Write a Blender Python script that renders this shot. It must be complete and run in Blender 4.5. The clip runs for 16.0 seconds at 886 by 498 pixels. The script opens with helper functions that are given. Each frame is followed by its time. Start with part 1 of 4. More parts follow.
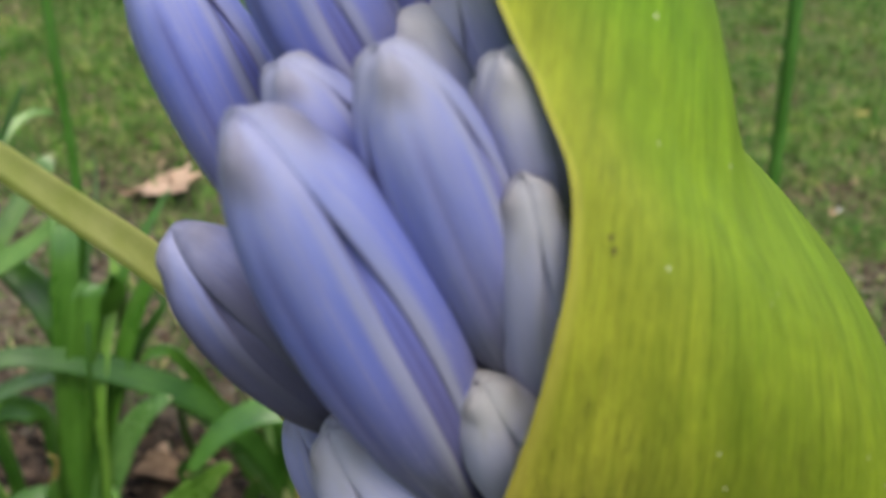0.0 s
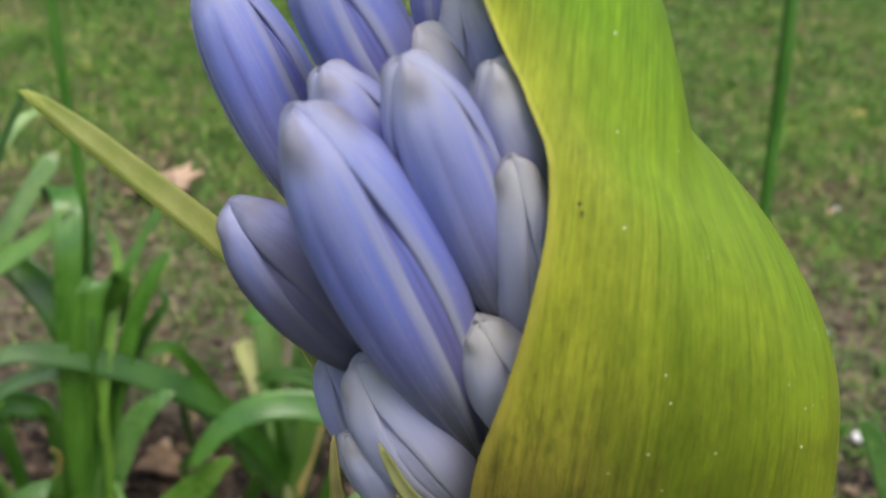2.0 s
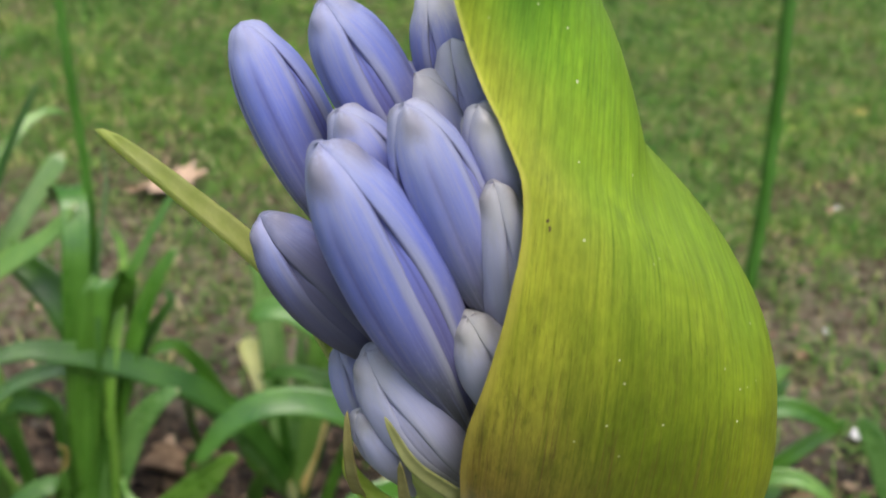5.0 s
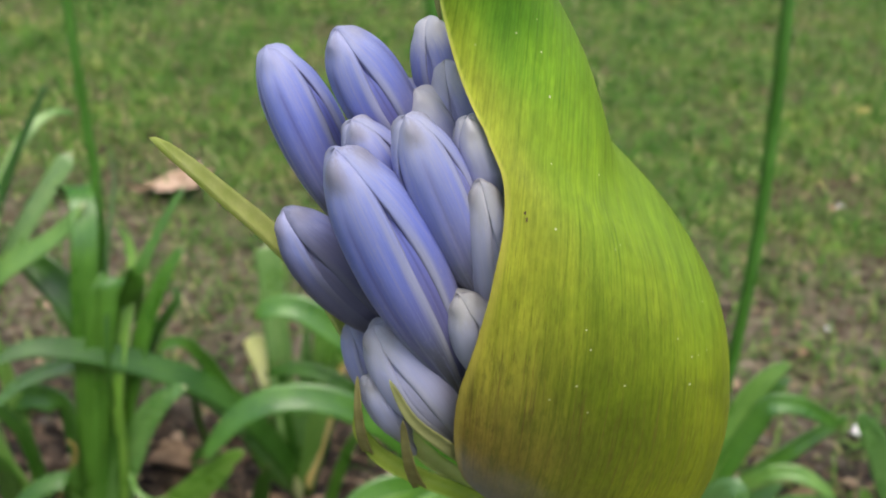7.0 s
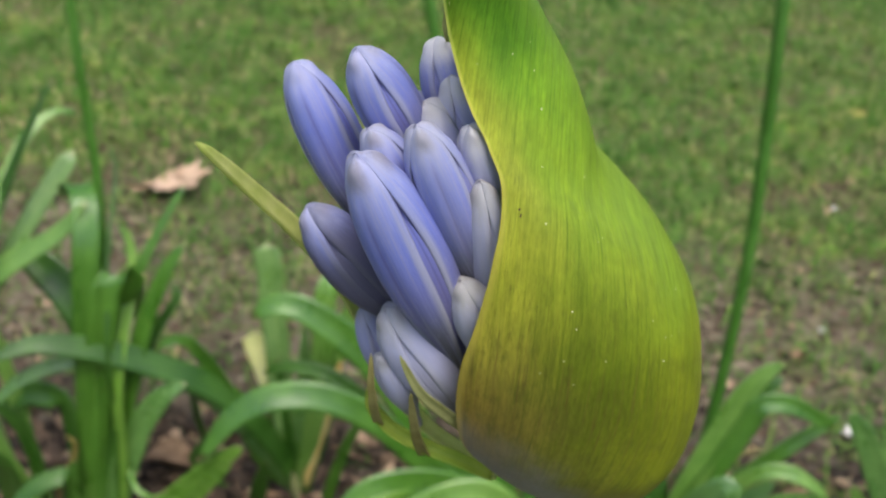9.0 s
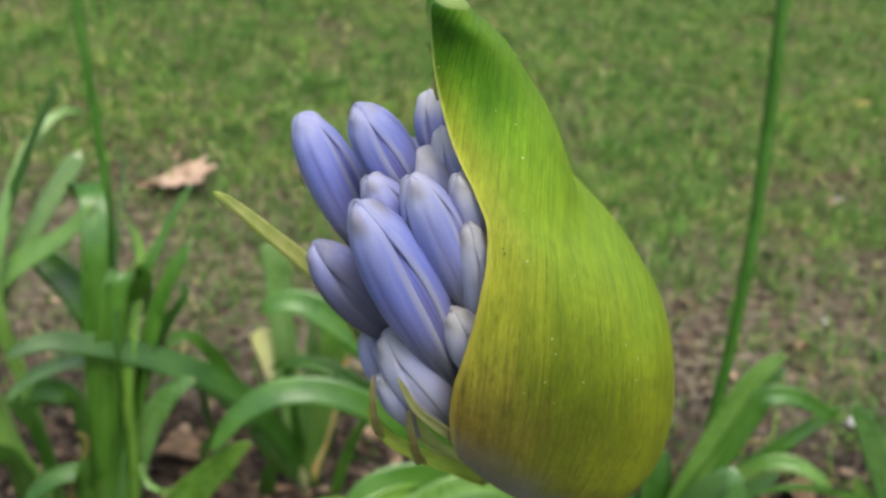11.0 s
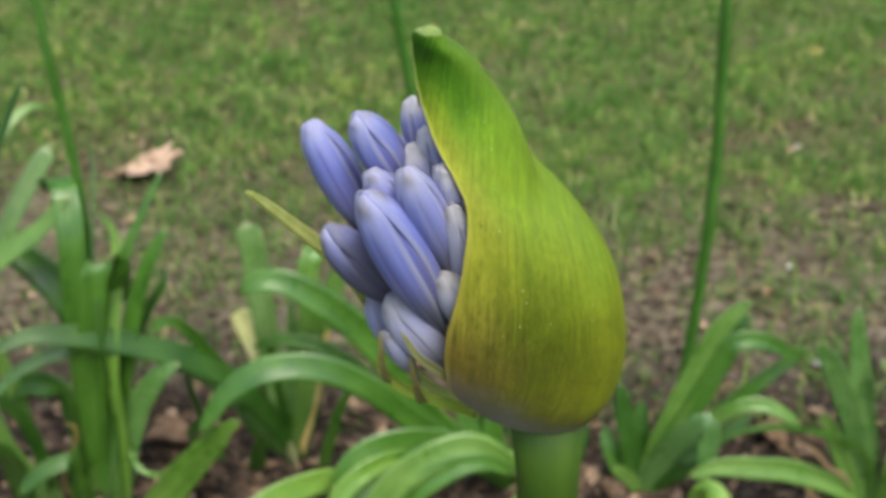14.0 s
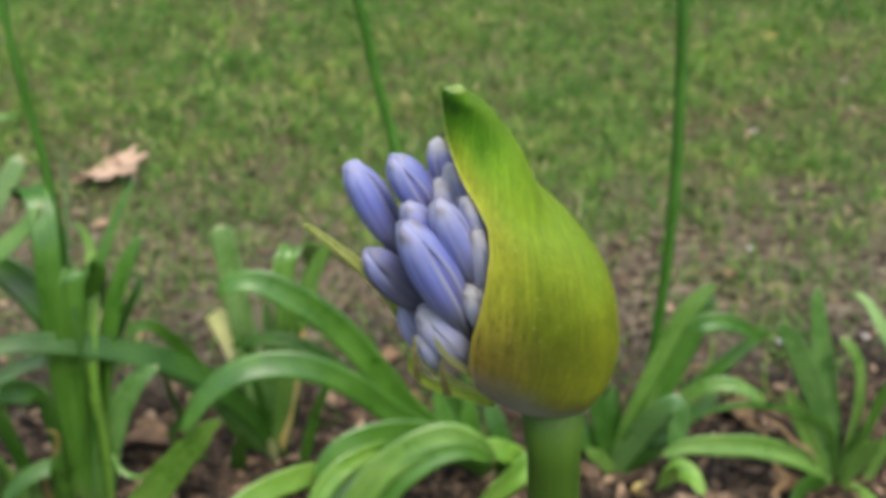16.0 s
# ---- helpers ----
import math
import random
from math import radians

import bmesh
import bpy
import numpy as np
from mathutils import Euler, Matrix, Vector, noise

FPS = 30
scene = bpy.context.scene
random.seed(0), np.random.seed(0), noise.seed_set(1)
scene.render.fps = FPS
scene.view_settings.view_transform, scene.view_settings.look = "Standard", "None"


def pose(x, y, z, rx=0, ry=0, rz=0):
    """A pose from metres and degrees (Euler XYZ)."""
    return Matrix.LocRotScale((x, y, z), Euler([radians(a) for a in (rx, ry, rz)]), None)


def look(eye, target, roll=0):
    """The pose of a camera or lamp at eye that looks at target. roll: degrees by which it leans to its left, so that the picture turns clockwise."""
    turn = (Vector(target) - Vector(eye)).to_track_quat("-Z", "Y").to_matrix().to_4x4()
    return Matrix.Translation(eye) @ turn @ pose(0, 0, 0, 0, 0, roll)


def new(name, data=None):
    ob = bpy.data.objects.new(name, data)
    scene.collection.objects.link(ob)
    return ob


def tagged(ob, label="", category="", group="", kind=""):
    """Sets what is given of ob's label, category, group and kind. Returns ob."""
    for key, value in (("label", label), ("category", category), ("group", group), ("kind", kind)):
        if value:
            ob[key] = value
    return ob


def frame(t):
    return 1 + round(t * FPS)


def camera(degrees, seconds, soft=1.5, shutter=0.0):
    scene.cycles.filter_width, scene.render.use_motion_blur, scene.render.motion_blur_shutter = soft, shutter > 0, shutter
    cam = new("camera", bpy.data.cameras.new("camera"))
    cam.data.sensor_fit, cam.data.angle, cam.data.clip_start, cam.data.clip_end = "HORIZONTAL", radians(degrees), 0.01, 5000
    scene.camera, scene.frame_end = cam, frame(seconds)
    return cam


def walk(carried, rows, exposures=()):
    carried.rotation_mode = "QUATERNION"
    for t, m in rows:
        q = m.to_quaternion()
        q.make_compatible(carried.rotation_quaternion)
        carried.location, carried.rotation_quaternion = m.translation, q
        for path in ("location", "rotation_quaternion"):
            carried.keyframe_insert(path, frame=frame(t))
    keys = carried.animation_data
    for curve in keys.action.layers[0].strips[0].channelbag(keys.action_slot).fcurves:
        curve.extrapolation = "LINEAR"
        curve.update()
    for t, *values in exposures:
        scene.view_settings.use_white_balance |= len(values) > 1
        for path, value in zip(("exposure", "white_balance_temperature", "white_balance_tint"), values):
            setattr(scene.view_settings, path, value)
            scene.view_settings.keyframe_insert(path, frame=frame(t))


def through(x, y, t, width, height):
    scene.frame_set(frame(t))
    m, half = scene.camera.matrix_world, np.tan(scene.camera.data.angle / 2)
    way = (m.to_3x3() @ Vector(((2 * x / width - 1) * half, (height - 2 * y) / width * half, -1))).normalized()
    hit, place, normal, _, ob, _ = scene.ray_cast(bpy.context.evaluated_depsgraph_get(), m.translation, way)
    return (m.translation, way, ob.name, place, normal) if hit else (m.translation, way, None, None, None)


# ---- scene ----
cam = camera(50.33, 16.0, soft=1.8)
cam.data.dof.use_dof, cam.data.dof.focus_distance, cam.data.dof.aperture_fstop = True, 0.087, 47.0
PATH = [
    (0, (0.02648, 0.03942, 1.03204), (0.01573, 0.47593, 0.78845), 4.21),
    (0.5, (0.02756, 0.03771, 1.03268), (0.01773, 0.47347, 0.78769), 4.72),
    (1, (0.02696, 0.03417, 1.03332), (0.01739, 0.47006, 0.78856), 4.73),
    (1.5, (0.02709, 0.02936, 1.03512), (0.01713, 0.46531, 0.79049), 4.43),
    (2, (0.02648, 0.02665, 1.03659), (0.01627, 0.46298, 0.79264), 4.29),
    (2.5, (0.02702, 0.02577, 1.03701), (0.01602, 0.46184, 0.79263), 4.42),
    (3, (0.02722, 0.02408, 1.03899), (0.01640, 0.46060, 0.79540), 4.42),
    (3.5, (0.02708, 0.02145, 1.03948), (0.01509, 0.45734, 0.79482), 4.27),
    (4, (0.02682, 0.01965, 1.04016), (0.01446, 0.45465, 0.79395), 4.35),
    (4.2, (0.02697, 0.01915, 1.04120), (0.01588, 0.45444, 0.79543), 4.30),
    (6.3, (0.02784, 0.00551, 1.04715), (0.01532, 0.44143, 0.80257), 4.15),
    (6.5, (0.02817, 0.00439, 1.04799), (0.01515, 0.43915, 0.80138), 4.27),
    (7, (0.02862, 0.00178, 1.05036), (0.01491, 0.43715, 0.80487), 4.02),
    (7.5, (0.02840, -0.00046, 1.05255), (0.01541, 0.43498, 0.80715), 4.04),
    (8, (0.02898, -0.00318, 1.05365), (0.01678, 0.43215, 0.80802), 4.18),
    (8.5, (0.02937, -0.00751, 1.05616), (0.01772, 0.42822, 0.81119), 4.27),
    (9, (0.02820, -0.01040, 1.05601), (0.01611, 0.42525, 0.81093), 4.43),
    (9.2, (0.02865, -0.01100, 1.05683), (0.01477, 0.42749, 0.81697), 4.44),
    (11.3, (0.02966, -0.02088, 1.06958), (0.01589, 0.41212, 0.81994), 3.67),
    (11.5, (0.02899, -0.02303, 1.07167), (0.01936, 0.41200, 0.82540), 3.60),
    (12, (0.02899, -0.02738, 1.07281), (0.01776, 0.40539, 0.82263), 3.17),
    (12.5, (0.02981, -0.02981, 1.07422), (0.01975, 0.40115, 0.82090), 3.00),
    (13, (0.02889, -0.03180, 1.07589), (0.02039, 0.39719, 0.81918), 2.81),
    (13.5, (0.02664, -0.03700, 1.07920), (0.02198, 0.39033, 0.81966), 2.06),
    (14, (0.02753, -0.04240, 1.08138), (0.02927, 0.38324, 0.81902), 1.28),
    (14.5, (0.02330, -0.04639, 1.08386), (0.03242, 0.37678, 0.81770), 0.67),
    (15, (0.01868, -0.05197, 1.08768), (0.03263, 0.37017, 0.82011), 0.18),
    (15.5, (0.01690, -0.05586, 1.09507), (0.03614, 0.36786, 0.83032), 0.29),
    (16, (0.01638, -0.06318, 1.09987), (0.03694, 0.35966, 0.83380), 0.66),
]
walk(cam, [(t, look(eye, target, roll)) for t, eye, target, roll in PATH], [(0, 0.42), (3, 0.53), (6.5, 0.58), (9, 0.60), (16, 0.61)])

# ---------------------------------------------------------------- light
world = bpy.data.worlds.new("sky")
scene.world = world
world.use_nodes = True
wn, wl = world.node_tree.nodes, world.node_tree.links
sky = wn.new("ShaderNodeTexSky")
sky.sky_type = 'NISHITA'
sky.sun_disc = False
sky.sun_elevation, sky.sun_rotation = radians(66), radians(159)
sky.air_density, sky.dust_density = 1.0, 4.0
wl.new(sky.outputs[0], wn["Background"].inputs[0])
wn["Background"].inputs[1].default_value = 0.135
sun = new("sun", bpy.data.lights.new("sun", 'SUN'))
sun.data.energy, sun.data.angle, sun.data.color = 1.45, radians(26), (1.0, 0.95, 0.87)
sun.matrix_world = look((0.9, -2.3, 5.6), (0, 0, 0))


# ---------------------------------------------------------------- materials
class Mat:
    """A node material with a Principled shader and short ways to add nodes."""

    def __init__(self, name, rough=0.6, spec=0.5):
        self.m = bpy.data.materials.new(name)
        self.m.use_nodes = True
        self.n, self.l = self.m.node_tree.nodes, self.m.node_tree.links
        self.p = self.n["Principled BSDF"]
        self.p.inputs["Roughness"].default_value = rough
        self.p.inputs["Specular IOR Level"].default_value = spec

    def put(self, value, socket):
        if isinstance(value, (int, float)):
            socket.default_value = value
        elif isinstance(value, tuple):
            socket.default_value = (*value, 1.0)[:4]
        else:
            self.l.new(value, socket)

    def coords(self, which="Object", scale=(1, 1, 1)):
        c, mp = self.n.new("ShaderNodeTexCoord"), self.n.new("ShaderNodeMapping")
        mp.inputs["Scale"].default_value = scale
        self.l.new(c.outputs[which], mp.inputs["Vector"])
        return mp.outputs[0]

    def noise(self, vector, scale, detail=4.0, rough=0.6):
        t = self.n.new("ShaderNodeTexNoise")
        t.inputs["Scale"].default_value, t.inputs["Detail"].default_value, t.inputs["Roughness"].default_value = scale, detail, rough
        self.l.new(vector, t.inputs["Vector"])
        return t.outputs[0]

    def voronoi(self, vector, scale):
        t = self.n.new("ShaderNodeTexVoronoi")
        t.inputs["Scale"].default_value = scale
        self.l.new(vector, t.inputs["Vector"])
        return t.outputs["Distance"]

    def math(self, op, a, b=0.0, clamp=False):
        t = self.n.new("ShaderNodeMath")
        t.operation, t.use_clamp = op, clamp
        self.put(a, t.inputs[0]), self.put(b, t.inputs[1])
        return t.outputs[0]

    def span(self, value, lo, hi, to_lo=0.0, to_hi=1.0):
        t = self.n.new("ShaderNodeMapRange")
        t.interpolation_type = 'SMOOTHSTEP'
        self.put(value, t.inputs[0])
        for k, v in zip((1, 2, 3, 4), (lo, hi, to_lo, to_hi)):
            t.inputs[k].default_value = v
        return t.outputs[0]

    def ramp(self, value, *stops):
        t = self.n.new("ShaderNodeValToRGB")
        e = t.color_ramp.elements
        while len(e) < len(stops):
            e.new(0.5)
        for k, (at, col) in enumerate(stops):
            e[k].position, e[k].color = at, (*col, 1)
        self.put(value, t.inputs[0])
        return t.outputs[0]

    def mix(self, factor, a, b, how='MIX'):
        t = self.n.new("ShaderNodeMix")
        t.data_type, t.blend_type = 'RGBA', how
        self.put(factor, t.inputs[0]), self.put(a, t.inputs[6]), self.put(b, t.inputs[7])
        return t.outputs[2]

    def uv(self, layer="uv"):
        s, c = self.n.new("ShaderNodeSeparateXYZ"), self.n.new("ShaderNodeUVMap")
        c.uv_map = layer
        self.l.new(c.outputs[0], s.inputs[0])
        return s.outputs[0], s.outputs[1]

    def island(self):
        return self.n.new("ShaderNodeNewGeometry").outputs["Random Per Island"]

    def done(self, colour, bump=None, depth=0.001, strength=0.5, through=0.0, rough=None):
        self.put(colour, self.p.inputs["Base Color"])
        if rough is not None:
            self.put(rough, self.p.inputs["Roughness"])
        if bump is not None:
            b = self.n.new("ShaderNodeBump")
            b.inputs["Strength"].default_value, b.inputs["Distance"].default_value = strength, depth
            self.l.new(bump, b.inputs["Height"])
            self.l.new(b.outputs[0], self.p.inputs["Normal"])
        if through:
            tr, mx = self.n.new("ShaderNodeBsdfTranslucent"), self.n.new("ShaderNodeMixShader")
            self.put(colour, tr.inputs["Color"])
            mx.inputs[0].default_value = through
            self.l.new(self.p.outputs[0], mx.inputs[1])
            self.l.new(tr.outputs[0], mx.inputs[2])
            self.l.new(mx.outputs[0], self.n["Material Output"].inputs["Surface"])
        return self.m


def make_tepal(name, inner=False):
    k = Mat(name, 0.5, 0.35)
    k.p.inputs["Sheen Weight"].default_value, k.p.inputs["Sheen Roughness"].default_value = 0.06, 0.4
    u, v = k.uv()
    grain = k.noise(k.coords("UV", (34, 1.8, 1)), 3.0, 5)
    soft = k.noise(k.coords("Object"), 4.0, 4)
    fleck = k.noise(k.coords("Object", (1, 1, 2.5)), 16, 4, 0.65)
    info = k.n.new("ShaderNodeObjectInfo")
    sep = k.n.new("ShaderNodeSeparateColor")
    k.l.new(info.outputs["Color"], sep.inputs[0])
    away = k.math('ABSOLUTE', k.math('SUBTRACT', u, 0.5))
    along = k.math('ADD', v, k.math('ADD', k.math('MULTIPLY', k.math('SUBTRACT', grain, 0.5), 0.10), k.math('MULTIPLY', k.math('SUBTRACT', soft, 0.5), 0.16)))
    # dark base stops carry the shade between crowded buds
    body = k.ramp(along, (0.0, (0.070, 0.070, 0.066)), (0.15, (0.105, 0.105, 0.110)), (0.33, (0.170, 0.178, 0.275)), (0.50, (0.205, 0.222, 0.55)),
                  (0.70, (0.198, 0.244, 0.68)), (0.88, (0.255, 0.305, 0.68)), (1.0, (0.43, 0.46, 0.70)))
    # lilac-grey bloom in long soft streaks
    streak = k.noise(k.coords("UV", (7, 0.8, 1)), 2.0, 4)
    body = k.mix(k.math('MULTIPLY', k.span(streak, 0.46, 0.68), 0.45), body, (0.37, 0.37, 0.58))
    body = k.mix(k.math('MULTIPLY', k.span(fleck, 0.55, 0.72), 0.28), body, (0.42, 0.42, 0.52))
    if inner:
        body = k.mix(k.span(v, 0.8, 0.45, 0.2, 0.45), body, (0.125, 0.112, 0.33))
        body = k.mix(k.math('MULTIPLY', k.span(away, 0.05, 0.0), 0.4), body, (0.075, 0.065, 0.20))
    else:
        # greyish-white margins that widen towards the base, and a dusky line down the middle
        reach = k.span(v, 0.86, 0.30, 0.10, 0.02)
        band = k.math('MULTIPLY', k.span(k.math('ADD', away, k.math('ADD', reach, k.math('MULTIPLY', k.math('SUBTRACT', v, 0.5), -0.10))), 0.385, 0.485), k.span(v, 0.10, 0.28, 0.35, 1.0))
        body = k.mix(k.math('MULTIPLY', band, k.span(v, 0.93, 0.62, 0.10, 0.62)), body, (0.48, 0.49, 0.56))
        edge = k.span(k.math('ADD', away, k.math('MULTIPLY', k.math('SUBTRACT', fleck, 0.5), 0.02)), 0.470, 0.497)
        body = k.mix(k.math('MULTIPLY', k.math('MULTIPLY', edge, k.span(v, 0.97, 0.85, 0.15, 1.0)), 0.6), body, (0.12, 0.11, 0.24))
        line = k.math('ADD', away, k.math('MULTIPLY', k.math('SUBTRACT', fleck, 0.5), 0.03))
        body = k.mix(k.math('MULTIPLY', k.math('MULTIPLY', k.span(line, 0.11, 0.0), k.span(v, 0.94, 0.80)), 0.32), body, (0.115, 0.105, 0.33))
        body = k.mix(k.math('MULTIPLY', k.math('MULTIPLY', k.span(line, 0.030, 0.0), k.span(v, 0.92, 0.75)), 0.30), body, (0.095, 0.085, 0.24))
    # per-floret darkening, stronger towards the base and one side
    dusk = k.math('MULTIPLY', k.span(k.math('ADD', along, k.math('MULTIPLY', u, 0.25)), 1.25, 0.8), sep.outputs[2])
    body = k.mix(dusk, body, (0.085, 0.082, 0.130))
    pale = k.mix(k.span(along, 0.80, 0.97), k.mix(k.span(along, 0.15, 0.75), (0.37, 0.37, 0.40), (0.52, 0.53, 0.67)), (0.40, 0.40, 0.39))
    body = k.mix(sep.outputs[0], body, pale)
    # warm brown-grey thumbprint under the hooded tip
    spot_u = k.math('ADD', away, k.math('MULTIPLY', k.math('SUBTRACT', fleck, 0.5), 0.22))
    high = k.math('ADD', v, k.math('MULTIPLY', k.math('SUBTRACT', fleck, 0.5), 0.05))
    smudge = k.math('MULTIPLY', k.math('MULTIPLY', k.span(high, 0.90, 0.965), k.span(high, 1.01, 0.98)), k.span(spot_u, 0.40, 0.05))
    body = k.mix(k.math('MULTIPLY', smudge, k.math('MULTIPLY', sep.outputs[1], 0.7)), body, (0.195, 0.172, 0.170))
    # whitish tip: its own pale cap plus a painted rim highlight
    white_tip = k.math('MULTIPLY', k.math('SUBTRACT', 1.0, info.outputs["Alpha"]), k.span(k.math('ADD', along, k.math('MULTIPLY', fleck, 0.06)), 0.80, 0.99))
    body = k.mix(white_tip, body, (0.66, 0.66, 0.68))
    body = k.mix(0.45, body, k.ramp(grain, (0.3, (0.76, 0.76, 0.80)), (0.7, (1.05, 1.05, 1.05))), 'MULTIPLY')
    bump = k.math('ADD', grain, k.math('MULTIPLY', fleck, 0.5))
    return k.done(body, bump, 0.00016, 0.4, 0.13, k.span(soft, 0.3, 0.7, 0.42, 0.58))


def make_spathe():
    k = Mat("spathe", 0.45, 0.2)
    u, v = k.uv("rim")
    veins = k.noise(k.coords("UV", (75, 2.6, 1)), 2.2, 6, 0.68)
    fine = k.noise(k.coords("UV", (420, 9, 1)), 2.0, 4, 0.6)
    cloud = k.noise(k.coords("Object"), 95, 4)
    patch = k.noise(k.coords("UV", (11, 3.4, 1)), 1.6, 5)
    wob = k.math('MULTIPLY', k.math('SUBTRACT', cloud, 0.5), 0.16)
    height = k.math('ADD', v, wob)
    side = k.math('ADD', u, wob)
    # lower stops: olive skin, darkened further as painted shade on the bulb's underside
    body = k.ramp(height, (0.0, (0.150, 0.150, 0.100)), (0.07, (0.150, 0.142, 0.082)), (0.16, (0.118, 0.124, 0.026)), (0.30, (0.124, 0.152, 0.014)), (0.46, (0.142, 0.188, 0.015)),
                  (0.62, (0.186, 0.266, 0.020)), (0.76, (0.218, 0.352, 0.027)), (0.83, (0.176, 0.345, 0.024)), (0.90, (0.090, 0.235, 0.015)), (0.965, (0.045, 0.15, 0.011)))
    # fresh green towards the back of the neck, painted sunlight in yellow-green on the bulb's round
    greener = k.math('MULTIPLY', k.span(side, 0.20, 0.55), k.span(v, 0.40, 0.62))
    body = k.mix(k.math('MULTIPLY', greener, 0.5), body, (0.160, 0.285, 0.024))
    sunlit = k.math('MULTIPLY', k.span(side, 0.22, 0.55), k.math('MULTIPLY', k.span(height, 0.12, 0.28), k.span(height, 0.66, 0.5)))
    body = k.mix(k.math('MULTIPLY', sunlit, 0.8), body, (0.222, 0.268, 0.014))
    # brownish wash on the old, lower part towards the open margin
    brown = k.math('MULTIPLY', k.span(side, 0.26, 0.0), k.math('MULTIPLY', k.span(height, 0.60, 0.28), k.span(v, 0.02, 0.13)))
    body = k.mix(k.math('MULTIPLY', brown, 0.6), body, (0.205, 0.150, 0.052))
    rim = k.math('MULTIPLY', k.span(k.math('ADD', u, k.math('MULTIPLY', wob, 0.6)), 0.19, 0.0), k.span(v, 0.93, 0.78))
    body = k.mix(k.math('MULTIPLY', rim, 0.75), body, k.mix(k.span(v, 0.58, 0.22), (0.42, 0.455, 0.045), (0.33, 0.222, 0.050)))
    calm = k.span(side, 0.70, 0.30, 0.4, 1.0)
    body = k.mix(k.math('MULTIPLY', calm, 0.58), body, k.ramp(veins, (0.34, (0.50, 0.55, 0.46)), (0.47, (0.95, 0.95, 0.95)), (0.66, (1.20, 1.16, 1.02))), 'MULTIPLY')
    body = k.mix(k.math('MULTIPLY', calm, 0.75), body, k.ramp(patch, (0.34, (0.68, 0.72, 0.70)), (0.64, (1.12, 1.08, 1.0))), 'MULTIPLY')
    cell = k.noise(k.coords("Object", (1, 1, 0.5)), 260, 5, 0.7)
    body = k.mix(0.5, body, k.ramp(cell, (0.36, (0.76, 0.80, 0.78)), (0.62, (1.14, 1.10, 1.05))), 'MULTIPLY')
    mott = k.noise(k.coords("UV", (70, 30, 1)), 1.5, 5, 0.65)
    body = k.mix(0.60, body, k.ramp(mott, (0.36, (0.72, 0.72, 0.66)), (0.55, (1.0, 1.0, 1.0)), (0.7, (1.12, 1.12, 1.05))), 'MULTIPLY')
    # parallel veins from the foot to the beak, and dull olive blotches on the bulb
    across, _ = k.uv()
    sway = k.math('ADD', across, k.math('MULTIPLY', k.math('SUBTRACT', k.noise(k.coords("UV", (5, 1.5, 1)), 2.0, 3), 0.5), 0.03))
    vein = k.math('ABSOLUTE', k.math('SINE', k.math('MULTIPLY', sway, 95.0)))
    body = k.mix(k.math('MULTIPLY', k.span(vein, 0.45, 0.0), k.span(patch, 0.36, 0.60, 0.20, 0.75)), body, (0.74, 0.80, 0.66), 'MULTIPLY')
    blot = k.noise(k.coords("UV", (24, 10, 1)), 1.7, 5, 0.65)
    body = k.mix(k.math('MULTIPLY', k.math('MULTIPLY', k.span(blot, 0.50, 0.66), k.span(height, 0.70, 0.42)), 0.5), body, (0.086, 0.098, 0.014))
    # short dark dashes along the veins, thicker on the old part
    dash = k.noise(k.coords("UV", (230, 13, 1)), 2.4, 4, 0.6)
    few = k.noise(k.coords("UV", (14, 6, 1)), 2.0, 3)
    body = k.mix(k.math('MULTIPLY', k.math('MULTIPLY', k.span(dash, 0.55, 0.66), k.span(few, 0.38, 0.60)), k.span(height, 0.85, 0.35, 0.35, 0.75)), body, (0.075, 0.066, 0.014))
    old = k.noise(k.coords("UV", (60, 1.5, 1)), 2.6, 5, 0.7)
    body = k.mix(k.math('MULTIPLY', k.math('MULTIPLY', k.span(old, 0.53, 0.66), k.span(u, 0.62, 0.2, 0.15, 1.0)), k.span(height, 0.62, 0.40, 0.0, 0.65)), body, (0.120, 0.080, 0.024))
    body = k.mix(k.math('MULTIPLY', k.span(k.math('SUBTRACT', height, k.span(side, 0.40, 0.08, 0.0, 0.11)), 0.18, 0.03), 0.75), body, (0.255, 0.248, 0.238))
    # colour brightened away from the margin, in place of light on that side
    body = k.mix(k.span(u, 0.05, 0.45), body, (1.24, 1.23, 1.10), 'MULTIPLY')
    lip = k.math('MAXIMUM', k.math('MULTIPLY', k.span(k.math('ADD', u, k.math('MULTIPLY', wob, 0.06)), 0.016, 0.002), 0.5), k.math('MULTIPLY', k.span(v, 0.994, 0.9995), 0.5))
    body = k.mix(lip, body, k.ramp(v, (0.0, (0.30, 0.20, 0.07)), (0.45, (0.52, 0.43, 0.08)), (0.8, (0.55, 0.53, 0.10)), (1.0, (0.40, 0.50, 0.18))))
    dot = k.voronoi(k.coords("Object"), 620)
    body = k.mix(k.math('MULTIPLY', k.span(dot, 0.10, 0.05), k.span(cloud, 0.55, 0.62)), body, (0.5, 0.52, 0.3))
    relief = k.math('ADD', k.math('ADD', k.math('MULTIPLY', veins, 0.6), k.math('MULTIPLY', k.span(vein, 0.5, 0.0), -0.25)), k.math('ADD', k.math('MULTIPLY', fine, 0.25), k.math('MULTIPLY', mott, 0.3)))
    return k.done(body, relief, 0.00018, 0.35, 0.08, k.span(patch, 0.3, 0.7, 0.36, 0.5))


